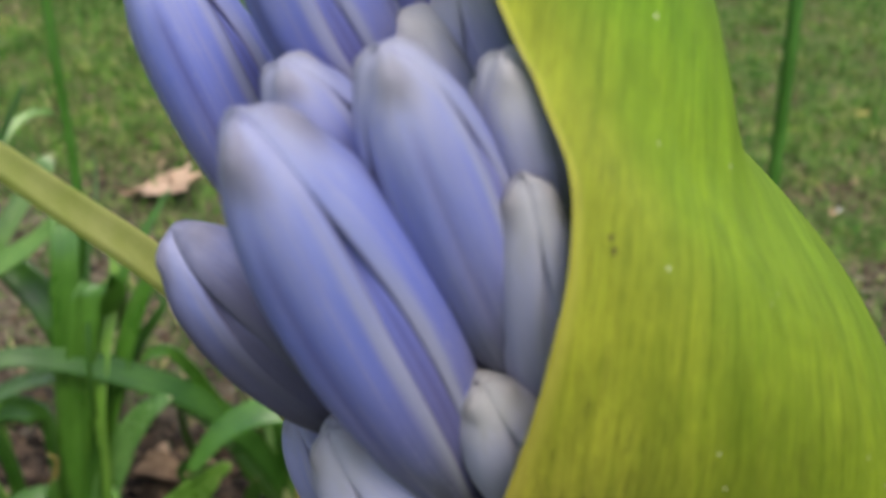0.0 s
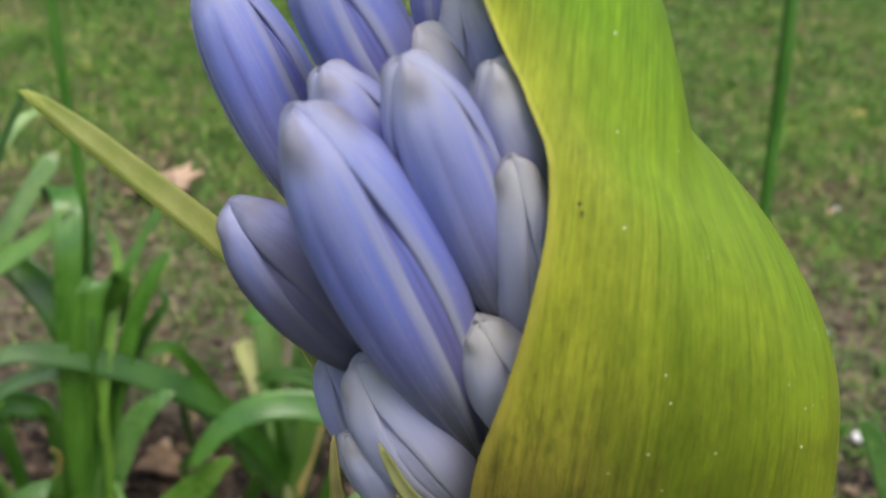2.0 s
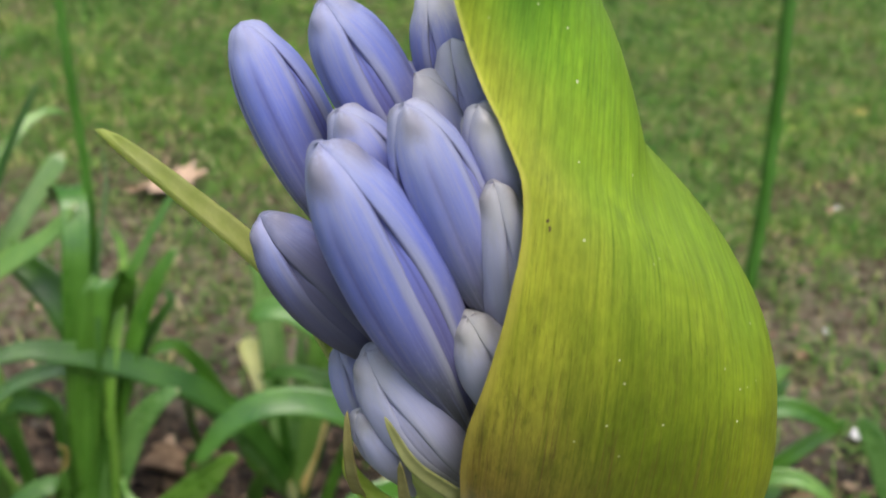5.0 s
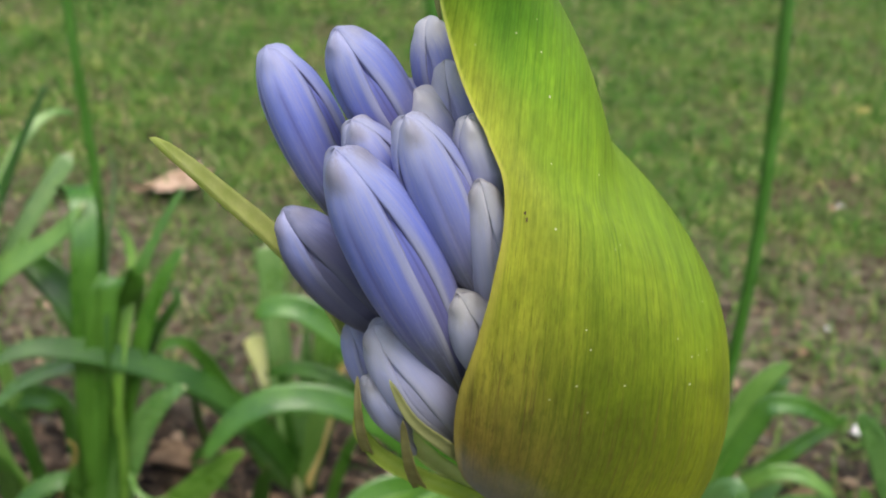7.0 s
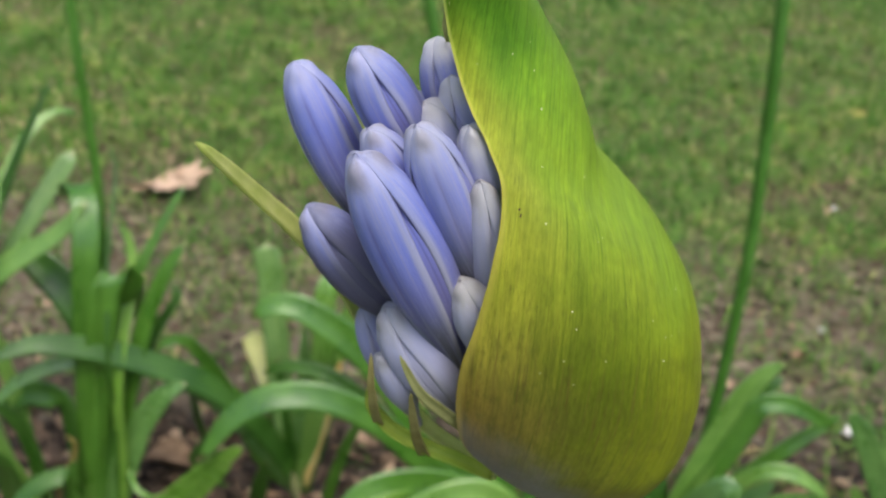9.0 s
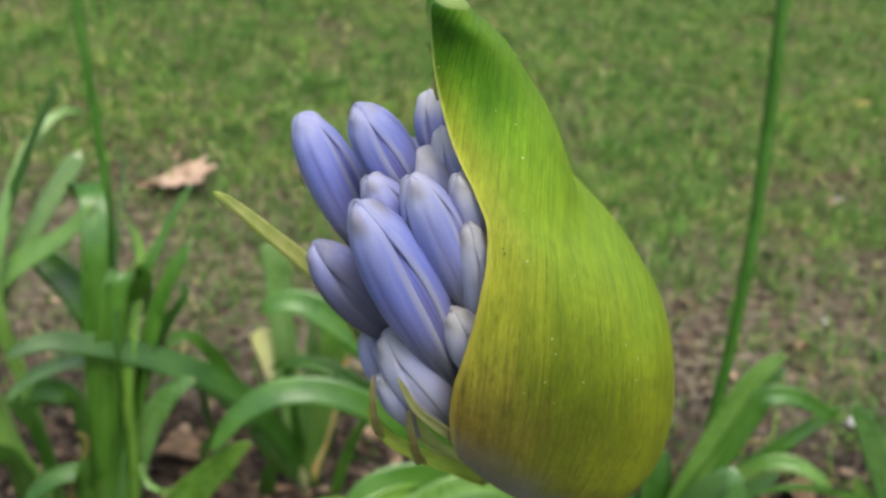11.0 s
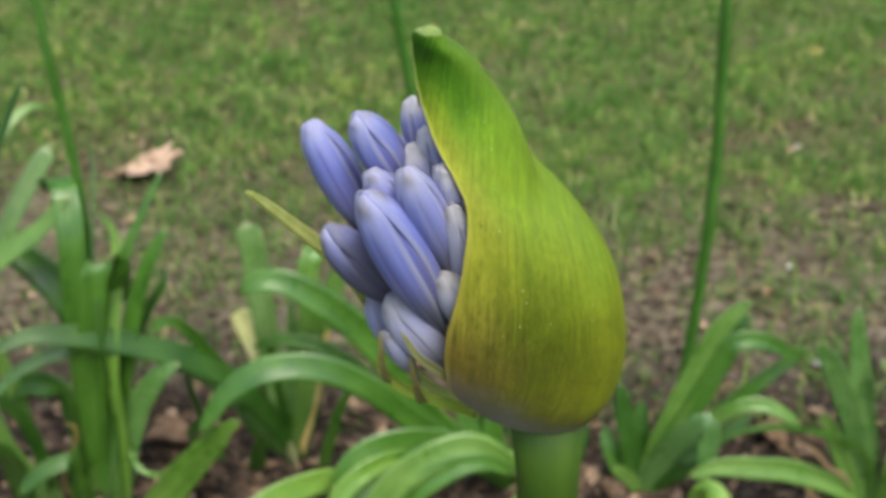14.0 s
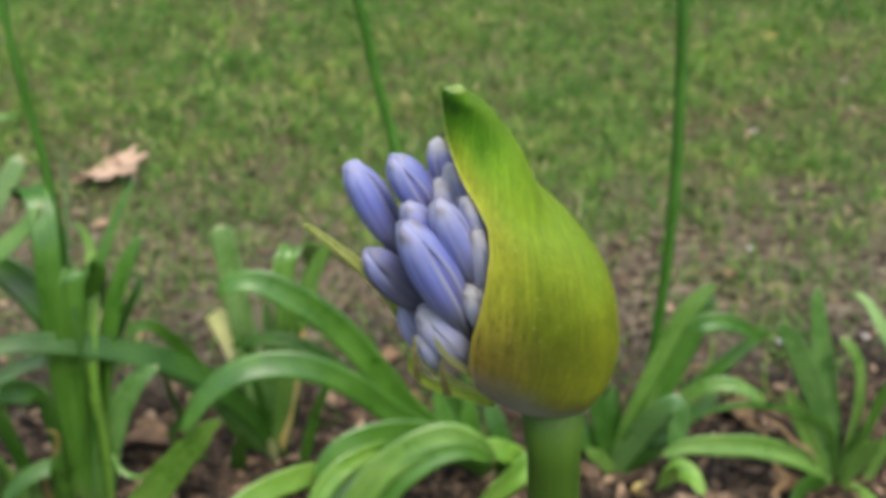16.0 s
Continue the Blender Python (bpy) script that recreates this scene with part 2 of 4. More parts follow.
def make_leaf(name, dark, light, rough=0.33, through=0.18, spec=1.0, root=0.13, young=(0.30, 0.36, 0.14), vein=0.55, dry=0.6):
    k = Mat(name, rough, spec)
    u, v = k.uv()
    veins = k.noise(k.coords("UV", (46, 0.8, 1)), 2.0, 5)
    cloud = k.noise(k.coords("Object"), 17, 4)
    blotch = k.noise(k.coords("UV", (2.2, 5, 1)), 2.0, 4)
    body = k.mix(k.span(cloud, 0.3, 0.7), dark, light)
    body = k.mix(vein, body, k.ramp(veins, (0.35, (0.70, 0.75, 0.66)), (0.65, (1.18, 1.13, 1.08))), 'MULTIPLY')
    body = k.mix(vein, body, k.ramp(blotch, (0.34, (0.78, 0.82, 0.78)), (0.66, (1.30, 1.22, 1.18))), 'MULTIPLY')
    keel = k.span(k.math('ABSOLUTE', k.math('SUBTRACT', u, 0.5)), 0.05, 0.0)
    body = k.mix(k.math('MULTIPLY', keel, vein * 0.5), body, (1.45, 1.30, 1.35), 'MULTIPLY')
    base = k.span(v, root, root * 0.6 if root > 0.3 else 0.0)
    body = k.mix(k.math('MULTIPLY', base, 0.25 if root < 0.3 else 1.0), body, young)
    # dry, straw-coloured tip
    body = k.mix(k.math('MULTIPLY', k.span(v, 0.975, 0.998), dry), body, (0.36, 0.30, 0.12))
    rnd = k.n.new("ShaderNodeObjectInfo").outputs["Random"]
    body = k.mix(0.6, body, k.ramp(rnd, (0.0, (0.75, 0.8, 0.75)), (1.0, (1.15, 1.1, 1.0))), 'MULTIPLY')
    return k.done(body, veins, 0.0006, 0.4, through, k.span(cloud, 0.3, 0.7, rough - 0.08, rough + 0.10))


def make_plain(name, dark, light, scale, rough=0.8, spec=0.3, island=False, through=0.0, bump=0.0008):
    k = Mat(name, rough, spec)
    n = k.noise(k.coords("Object"), scale, 5)
    body = k.mix(k.span(n, 0.3, 0.7), dark, light)
    if island:
        body = k.mix(0.9, body, k.ramp(k.island(), (0.0, (0.20, 0.18, 0.17)), (0.45, (0.62, 0.56, 0.52)), (0.75, (1.2, 1.05, 0.95)), (0.88, (2.3, 2.0, 1.75)), (1.0, (4.6, 4.3, 4.0))), 'MULTIPLY')
    return k.done(body, n, bump, 0.5, through)


def make_grass():
    k = Mat("grass", 0.55, 0.3)
    isl, big, mid = k.island(), k.noise(k.coords("Object"), 2.6, 4), k.noise(k.coords("Object"), 13, 5)
    green = k.ramp(isl, (0.0, (0.056, 0.160, 0.017)), (0.40, (0.098, 0.246, 0.028)), (0.62, (0.145, 0.298, 0.046)), (0.80, (0.235, 0.340, 0.080)), (0.92, (0.39, 0.37, 0.155)), (1.0, (0.58, 0.50, 0.30)))
    body = k.mix(0.8, green, k.ramp(big, (0.32, (0.70, 0.90, 0.64)), (0.5, (1, 1, 1)), (0.68, (1.38, 1.22, 1.05))), 'MULTIPLY')
    body = k.mix(0.75, body, k.ramp(mid, (0.36, (0.48, 0.54, 0.44)), (0.5, (0.92, 0.93, 0.90)), (0.64, (1.45, 1.38, 1.25))), 'MULTIPLY')
    return k.done(body, None, through=0.2)


def make_ground():
    k = Mat("earth", 0.9, 0.2)
    c = k.coords("Object")
    s = k.n.new("ShaderNodeSeparateXYZ")
    k.l.new(c, s.inputs[0])
    n1, n2, n3 = k.noise(c, 3.0, 5), k.noise(c, 38, 6, 0.7), k.noise(c, 260, 4)
    soil = k.ramp(n2, (0.36, (0.012, 0.009, 0.007)), (0.50, (0.034, 0.028, 0.021)), (0.60, (0.100, 0.084, 0.063)), (0.72, (0.36, 0.31, 0.25)))
    turf = k.ramp(n2, (0.32, (0.052, 0.050, 0.020)), (0.5, (0.130, 0.122, 0.052)), (0.66, (0.27, 0.232, 0.125)))
    thatch = k.ramp(n2, (0.32, (0.056, 0.044, 0.030)), (0.46, (0.130, 0.107, 0.070)), (0.58, (0.240, 0.198, 0.130)), (0.72, (0.44, 0.375, 0.27)))
    far = k.math('ADD', s.outputs[1], k.math('MULTIPLY', k.math('SUBTRACT', n1, 0.5), 0.9))
    body = k.mix(k.span(far, 1.75, 2.3), k.mix(k.span(far, 1.15, 1.5), soil, thatch), turf)
    meadow = k.ramp(k.noise(c, 9, 5), (0.3, (0.046, 0.080, 0.018)), (0.5, (0.084, 0.124, 0.034)), (0.7, (0.142, 0.166, 0.064)))
    rough_edge = k.math('MULTIPLY', k.math('SUBTRACT', n1, 0.5), 1.2)
    wide = k.math('ADD', k.math('ABSOLUTE', k.math('SUBTRACT', s.outputs[0], 0.15)), rough_edge)
    body = k.mix(k.span(wide, 2.2, 2.7), body, meadow)
    body = k.mix(k.span(k.math('ADD', s.outputs[1], rough_edge), -0.35, -0.8), body, meadow)
    body = k.mix(k.span(far, 4.6, 5.4), body, meadow)
    body = k.mix(0.6, body, k.ramp(n3, (0.3, (0.6, 0.6, 0.6)), (0.7, (1.2, 1.2, 1.2))), 'MULTIPLY')
    return k.done(body, k.math('ADD', n2, k.math('MULTIPLY', n3, 0.4)), 0.012, 0.8)


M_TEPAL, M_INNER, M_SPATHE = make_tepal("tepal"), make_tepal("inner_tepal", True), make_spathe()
M_STEM = make_leaf("stem_skin", (0.052, 0.118, 0.010), (0.072, 0.148, 0.015), 0.5, 0.0, 0.3, root=0.01, vein=0.5, dry=0.0)
M_SCAPE = make_leaf("scape_skin", (0.050, 0.165, 0.018), (0.075, 0.220, 0.026), 0.4, 0.0, 0.6, dry=0.0)
M_BRACT = make_plain("bract_skin", (0.54, 0.62, 0.17), (0.72, 0.75, 0.30), 160, 0.5, 0.3, through=0.45, bump=0.0002)
M_VALVE = make_plain("valve_skin", (0.20, 0.30, 0.03), (0.34, 0.42, 0.06), 160, 0.45, 0.3, through=0.15, bump=0.0002)
M_SCALE = make_plain("bracteole_skin", (0.30, 0.31, 0.11), (0.44, 0.45, 0.19), 260, 0.5, 0.3, through=0.4, bump=0.0002)
M_WITHERED = make_plain("withered_skin", (0.27, 0.24, 0.08), (0.42, 0.38, 0.15), 260, 0.55, 0.25, through=0.3, bump=0.0002)
M_DARK = make_plain("dark_blemish", (0.080, 0.060, 0.022), (0.115, 0.088, 0.035), 900, 0.7, 0.2)
M_SPECK = make_plain("pollen_grain", (0.46, 0.48, 0.28), (0.62, 0.62, 0.42), 900, 0.6, 0.3)
LEAFS = {
    "": make_leaf("leaf_green", (0.055, 0.176, 0.017), (0.098, 0.262, 0.028)),
    "light": make_leaf("leaf_light", (0.125, 0.295, 0.046), (0.205, 0.390, 0.080)),
    # deeper copy of the green; on low and inner leaves it paints clump shade
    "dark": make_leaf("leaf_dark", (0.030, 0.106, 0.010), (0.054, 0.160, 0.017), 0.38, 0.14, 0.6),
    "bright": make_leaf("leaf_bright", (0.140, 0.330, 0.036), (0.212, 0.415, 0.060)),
    # green paled to grey: sky sheen put into the colour, with a glossier surface
    "grey": make_leaf("leaf_grey_sheen", (0.090, 0.225, 0.052), (0.140, 0.300, 0.078), 0.30),
    "pale": make_leaf("leaf_yellowing", (0.80, 0.84, 0.40), (0.86, 0.88, 0.52), 0.45, 0.40, root=0.78, young=(0.07, 0.17, 0.025), vein=0.25),
    "cut": make_leaf("leaf_cut", (0.150, 0.310, 0.075), (0.250, 0.430, 0.140)),
    "dead": make_leaf("leaf_straw", (0.725, 0.464, 0.145), (0.750, 0.638, 0.261), 0.6),
    "brown": make_leaf("leaf_withered", (0.24, 0.15, 0.075), (0.40, 0.27, 0.14), 0.6),
    "yellow": make_leaf("leaf_yellow", (0.26, 0.20, 0.05), (0.36, 0.28, 0.08), 0.5),
}
M_GROUND, M_GRASS = make_ground(), make_grass()
M_LITTER = make_plain("litter", (0.062, 0.048, 0.034), (0.140, 0.108, 0.075), 60, 0.85, 0.25, island=True)
M_BROWN = make_plain("dry_leaf", (0.20, 0.125, 0.07), (0.40, 0.27, 0.16), 60, 0.75, 0.3, through=0.1)
M_TAN = make_plain("tan_leaf", (0.47, 0.30, 0.18), (0.70, 0.52, 0.37), 38, 0.75, 0.3, through=0.1)
M_WHITE = make_plain("white_petal", (0.72, 0.72, 0.70), (0.82, 0.82, 0.80), 80, 0.6, 0.3)
M_YELLOW = make_plain("yellow_petal", (0.72, 0.58, 0.16), (0.82, 0.70, 0.28), 80, 0.6, 0.3)


# ---------------------------------------------------------------- mesh helpers
def mesh_of(name, verts, faces, material, uvs=None, smooth=True, more=None):
    """A mesh from vertices and faces; uvs: one pair a vertex."""
    me = bpy.data.meshes.new(name)
    me.from_pydata([tuple(v) for v in verts], [], faces)
    me.materials.append(material)
    if smooth:
        me.polygons.foreach_set("use_smooth", [True] * len(me.polygons))
    for key, pairs in ({"uv": uvs} | (more or {})).items():
        if pairs is not None:
            layer = me.uv_layers.new(name=key)
            idx = np.empty(len(me.loops), int)
            me.loops.foreach_get("vertex_index", idx)
            layer.data.foreach_set("uv", np.asarray(pairs, float)[idx].ravel())
    me.update()
    return me


def part(name, me, parent, label="", place=None):
    ob = new(name, me)
    ob.parent = parent
    if place is not None:
        ob.matrix_basis = place
    return tagged(ob, label)


def thing(name, base, label, category, group="", kind=""):
    ob = new(name)
    ob.empty_display_size = 0.05
    ob.location = base
    return tagged(ob, label, category, group, kind)


def spline(points, n):
    """n points along a smooth curve through the given ones, with even steps between knots by length."""
    p = np.array(points, float)
    d = np.r_[0, np.cumsum(np.linalg.norm(np.diff(p[:, :3], axis=0), axis=1))]
    t = np.linspace(0, d[-1], n)
    m = np.gradient(p, d, axis=0)
    k = np.clip(np.searchsorted(d, t, side="right") - 1, 0, len(d) - 2)
    h = (d[k + 1] - d[k])[:, None]
    s = ((t - d[k]) / (d[k + 1] - d[k]))[:, None]
    return (2 * s**3 - 3 * s**2 + 1) * p[k] + (s**3 - 2 * s**2 + s) * h * m[k] + (-2 * s**3 + 3 * s**2) * p[k + 1] + (s**3 - s**2) * h * m[k + 1]


def unit(v):
    v = np.asarray(v, float)
    return v / np.maximum(np.linalg.norm(v, axis=-1, keepdims=True), 1e-9)


def grid_faces(rows, cols, start=0, wrap=False):
    f = []
    for i in range(rows - 1):
        for j in range(cols if wrap else cols - 1):
            a, b = start + i * cols + j, start + i * cols + (j + 1) % cols
            f.append((a, b, b + cols, a + cols))
    return f


def tube(name, points, radii, material, origin, n=36, sides=16, ribs=0.0):
    c = spline(np.c_[np.array(points, float), np.interp(np.linspace(0, 1, len(points)), np.linspace(0, 1, len(radii)), radii)], n)
    p, r = c[:, :3], c[:, 3]
    tan = unit(np.gradient(p, axis=0))
    side = unit(np.cross(tan, (0, 1, 0.001)))
    up = np.cross(side, tan)
    a = np.linspace(0, 2 * np.pi, sides, endpoint=False)
    w = 1 + ribs * np.cos(7 * a)
    v = p[:, None] + r[:, None, None] * w[None, :, None] * (np.cos(a)[None, :, None] * side[:, None] + np.sin(a)[None, :, None] * up[:, None])
    uv = [(j / sides, i / (n - 1)) for i in range(n) for j in range(sides)]
    v = np.concatenate([v.reshape(-1, 3), p[:1], p[-1:]])
    f = grid_faces(n, sides, wrap=True)
    f += [(n * sides, (j + 1) % sides, j) for j in range(sides)] + [(n * sides + 1, (n - 1) * sides + j, (n - 1) * sides + (j + 1) % sides) for j in range(sides)]
    return mesh_of(name, v - np.array(origin), f, material, uv + [(0, 0), (0, 1)])


def strap(name, points, width, material, origin, facing=(0.0, -0.85, 0.53), turn=0.0, n=26, cols=7, fold=0.22, thick=0.0012, blunt=False, base=0.62, twist=0.0, taper=0.42, hinge=None):
    """A strap-shaped leaf along the points: channelled, tapering to its tip, with two faces and an edge."""
    p = spline(points, n)
    tan = unit(np.gradient(p, axis=0))
    s = np.linspace(0, 1, n)
    side = unit(np.cross(tan, np.array(facing)))
    if hinge is not None:
        side = unit(np.array(hinge, float) - tan * (tan @ np.array(hinge, float))[:, None])
    nor = unit(np.cross(side, tan))
    a = turn + twist * s
    side, nor = np.cos(a)[:, None] * side + np.sin(a)[:, None] * nor, np.cos(a)[:, None] * nor - np.sin(a)[:, None] * side
    tip = np.clip((1 - s) / (0.025 if blunt else taper), 0, 1)
    half = 0.5 * width * (base + (1 - base) * np.clip(s / 0.35, 0, 1)) * (np.sqrt(tip * (2 - tip)) * (0.98 if not blunt else 1) + 0.02)
    q = np.linspace(-1, 1, cols)
    edge = 1 + 0.03 * np.sin(s * 23 + turn * 9)[:, None] * np.sign(q)[None, :]
    mid = p[:, None] + (half[:, None] * q[None, :] * edge)[:, :, None] * side[:, None] + (half[:, None] * fold * (np.abs(q)[None, :] ** 1.4 - 0.4))[:, :, None] * nor[:, None]
    top, low = mid + nor[:, None] * thick / 2, mid - nor[:, None] * thick / 2
    v = np.concatenate([top.reshape(-1, 3), low.reshape(-1, 3)]) - np.array(origin)
    uv = [((j / (cols - 1)), i / (n - 1)) for i in range(n) for j in range(cols)] * 2
    off = n * cols
    f = grid_faces(n, cols) + [tuple(reversed(x)) for x in grid_faces(n, cols, off)]
    for i in range(n - 1):
        for j in (0, cols - 1):
            x, y = i * cols + j, (i + 1) * cols + j
            f.append((x, y, y + off, x + off) if j == 0 else (y, x, x + off, y + off))
    for i in (0, n - 1):
        for j in range(cols - 1):
            x = i * cols + j
            f.append((x + 1, x, x + off, x + 1 + off) if i == 0 else (x, x + 1, x + 1 + off, x + off))
    return mesh_of(name, v, f, material, uv)


# ---------------------------------------------------------------- ground
def bumps(x, y):
    return 0.010 * noise.noise(Vector((x * 1.7, y * 1.7, 0.3))) + 0.006 * noise.noise(Vector((x * 7, y * 7, 2.1)))


def make_earth():
    def steps(lo, hi, step):
        core = list(np.arange(lo, hi + 1e-6, step))
        out = [step * 1.5**k for k in range(1, 22)]
        return [lo - sum(out[:k]) for k in range(len(out), 0, -1)] + core + [hi + sum(out[:k]) for k in range(1, len(out) + 1)]
    xs, ys = steps(-2.6, 3.0, 0.045), steps(-0.6, 5.4, 0.045)
    v = [(x, y, bumps(x, y) if abs(x) < 8 and abs(y) < 10 else 0.0) for y in ys for x in xs]
    tagged(new("ground", mesh_of("ground", v, grid_faces(len(ys), len(xs)), M_GROUND)), "brown garden soil running into a patchy mown lawn", "ground", kind="structure")


make_earth()


def lawn(x, y):
    """How thickly the grass grows at a place, 0 to 1."""
    edge = y + 0.55 * noise.noise(Vector((x * 1.3, y * 1.3, 5.0))) - 0.10 * max(0.0, x - 0.2)
    thick = min(1.0, max(0.0, (edge - 1.42) / 0.85))
    bare = noise.noise(Vector((x * 3.1, y * 3.1, 9.0))) + 0.7 * noise.noise(Vector((x * 8, y * 8, 3.0))) + 0.8 * noise.noise(Vector((x * 19, y * 19, 6.0)))
    for px, py, size in ((1.45, 2.62, 0.17), (1.00, 2.35, 0.07), (0.50, 1.57, 0.17), (0.86, 1.68, 0.20), (0.59, 1.97, 0.07)):
        bare += 0.8 * math.exp(-((x - px) ** 2 + (y - py) ** 2) / size ** 2)
    bare += 0.3 * min(1.0, max(0.0, x - 0.3))
    tufts = (0.9 if x > 0.25 else 0.3) * max(0.0, noise.noise(Vector((x * 5.0, y * 5.0, 7.0))) + (0.08 if x > 0.25 else 0.0)) if y > 1.15 and x > -0.2 else 0.0
    return thick * min(1.0, max(0.08, 0.76 - 0.95 * bare)) + (0.05 if y > 1.25 else 0.015) + tufts


def make_lawn(count):
    rng = np.random.default_rng(4)
    xy = np.c_[rng.uniform(-2.5, 2.9, count), rng.uniform(1.1, 5.4, count)]
    xy = np.array([q for q, r in zip(xy, rng.random(len(xy))) if r < lawn(q[0], q[1])])
    n = len(xy)
    z = np.array([bumps(a, b) for a, b in xy])
    turn, lean = rng.uniform(0, 2 * np.pi, n), rng.uniform(0.6, 1.9, n)
    clump = np.array([noise.noise(Vector((a * 15, b * 15, 4.0))) for a, b in xy])
    tall, wide = rng.uniform(0.020, 0.055, n) * (0.8 + 0.6 * rng.random(n)) * (1 + 0.8 * clump), rng.uniform(0.0011, 0.0027, n)
    go = np.c_[np.cos(turn), np.sin(turn), np.zeros(n)]
    side = np.c_[-np.sin(turn), np.cos(turn), np.zeros(n)] * wide[:, None]
    root = np.c_[xy, z - 0.004]
    mid = root + go * (tall * 0.5 * np.sin(lean * 0.6))[:, None] + np.array((0, 0, 1)) * (tall * 0.55 * np.cos(lean * 0.6))[:, None]
    tip = mid + go * (tall * 0.55 * np.sin(lean))[:, None] + np.array((0, 0, 1)) * (tall * 0.5 * np.cos(lean * 1.1))[:, None]
    v = np.stack([root - side, root + side, mid - side * 0.8, mid + side * 0.8, tip], 1).reshape(-1, 3)
    b = np.arange(n)[:, None] * 5
    f = (b + np.array((0, 1, 3, 2))).tolist() + (b + np.array((2, 3, 4))).tolist()
    tagged(new("lawn_grass", mesh_of("lawn_grass", v, f, M_GRASS, smooth=False)), "short patchy green lawn grass with straw-coloured blades", "grass", kind="stuff")


make_lawn(400000)


def make_litter(near, wide):
    """Chips and bits of dead leaf lying on the soil, each a small folded flake: thick round the clumps, thinner over the rest of the bed."""
    rng = random.Random(11)
    v, f = [], []
    while len(f) < (near + wide) * 2:
        if len(f) < near * 2:
            x, y = rng.uniform(-1.3, 1.5), rng.uniform(0.72, 2.6) if rng.random() < 0.8 else rng.uniform(1.5, 4.2)
            if abs(x) > 0.62 * y + 0.3:
                continue
        else:
            x, y = rng.uniform(-2.15, 2.45), rng.uniform(-0.45, 1.6)
            if abs(x) < 0.62 * y + 0.2 and y > 0.75:
                continue
        if rng.random() < lawn(x, y) * 0.93 or (y > 1.25 and rng.random() < 0.62):
            continue
        size = (0.004 + 0.024 * rng.random() ** 2.6) * (1.0 if y < 1.2 else 0.55)
        a, slim, fold = rng.uniform(0, math.tau), rng.uniform(0.25, 0.8), rng.uniform(-0.3, 0.5)
        m = Matrix.Translation((x, y, bumps(x, y) + 0.002 + 0.004 * rng.random())) @ Euler((rng.uniform(-0.5, 0.5), rng.uniform(-0.5, 0.5), a)).to_matrix().to_4x4()
        k = len(v)
        for px, py, pz in ((-1, -0.2, 0), (0.1, -slim, fold * 0.5), (1, 0.1, 0.1), (0.7, slim, fold), (-0.4, slim * 0.8, fold * 0.6), (0, 0.1, -0.1)):
            v.append(m @ Vector((px * size, py * size, pz * size)))
        f += [(k, k + 1, k + 5, k + 4), (k + 1, k + 2, k + 3, k + 5), (k + 5, k + 3, k + 4)]
    tagged(new("leaf_litter", mesh_of("leaf_litter", v, f, M_LITTER, smooth=False)), "brown mulch of bark chips and crumbled dead leaves", "leaf litter", kind="stuff")


make_litter(26000, 60000)


# ---------------------------------------------------------------- the flower head in front
# rings of the spathe: height of the margin, axis x, axis y, half width, half depth, angle of the open margin, rise to the far side
BULB = [
    (0.9630, 0.0481, 0.0900, 0.0050, 0.0050, 180, -0.0003),
    (0.9656, 0.0460, 0.0900, 0.0095, 0.0058, 165, -0.0018),
    (0.9704, 0.0434, 0.0905, 0.0132, 0.0089, 146, -0.0050),
    (0.9754, 0.0415, 0.0912, 0.0166, 0.0117, 132, -0.0081),
    (0.9808, 0.0398, 0.0922, 0.0200, 0.0138, 122, -0.0106),
    (0.9859, 0.0383, 0.0932, 0.0226, 0.0154, 115, -0.0123),
    (0.9910, 0.0373, 0.0940, 0.0240, 0.0170, 110, -0.0131),
    (0.9978, 0.0371, 0.0950, 0.0235, 0.0184, 107, -0.0133),
    (1.0041, 0.0372, 0.0962, 0.0219, 0.0191, 106, -0.0132),
    (1.0103, 0.0366, 0.0975, 0.0192, 0.0188, 105, -0.0133),
    (1.0143, 0.0351, 0.0985, 0.0168, 0.0184, 104, -0.0131),
]
NECK = [
    (1.0169, 0.0329, 0.0993, 0.0138, 0.0178, 103, -0.0115),
    (1.0177, 0.0323, 0.0994, 0.0125, 0.0175, 103, -0.0102),
    (1.0183, 0.0318, 0.0993, 0.0123, 0.0172, 104, -0.0090),
    (1.0213, 0.0300, 0.0985, 0.0118, 0.0153, 105, -0.0065),
    (1.0259, 0.0280, 0.0968, 0.0108, 0.0122, 106, -0.0047),
    (1.0307, 0.0266, 0.0942, 0.0086, 0.0091, 109, -0.0037),
    (1.0343, 0.0260, 0.0912, 0.0063, 0.0063, 115, -0.0026),
    (1.0369, 0.0254, 0.0885, 0.0041, 0.0048, 124, -0.0018),
    (1.0382, 0.0250, 0.0866, 0.0025, 0.0031, 140, -0.0010),
    (1.0388, 0.0252, 0.0858, 0.0019, 0.0024, 150, -0.0007),
]
BRACT = ((-0.0010, 0.0798, 1.0154), (0.0006, 0.0825, 1.0120), (0.0030, 0.0862, 1.0070), (0.0066, 0.0912, 1.0000), (0.0120, 0.0955, 0.9900), (0.0253, 0.0960, 0.9661), (0.0357, 0.0930, 0.9614))
VALVE = ((0.0172, 0.0882, 0.9793), (0.0176, 0.0878, 0.9762), (0.0198, 0.0874, 0.9735), (0.0236, 0.0872, 0.9712), (0.0286, 0.0872, 0.9692), (0.0346, 0.0880, 0.9660))
FIBRE = ((0.0243, 0.0862, 1.0265), (0.0239, 0.0858, 1.0283), (0.0240, 0.0856, 1.0298), (0.0243, 0.0852, 1.0310))
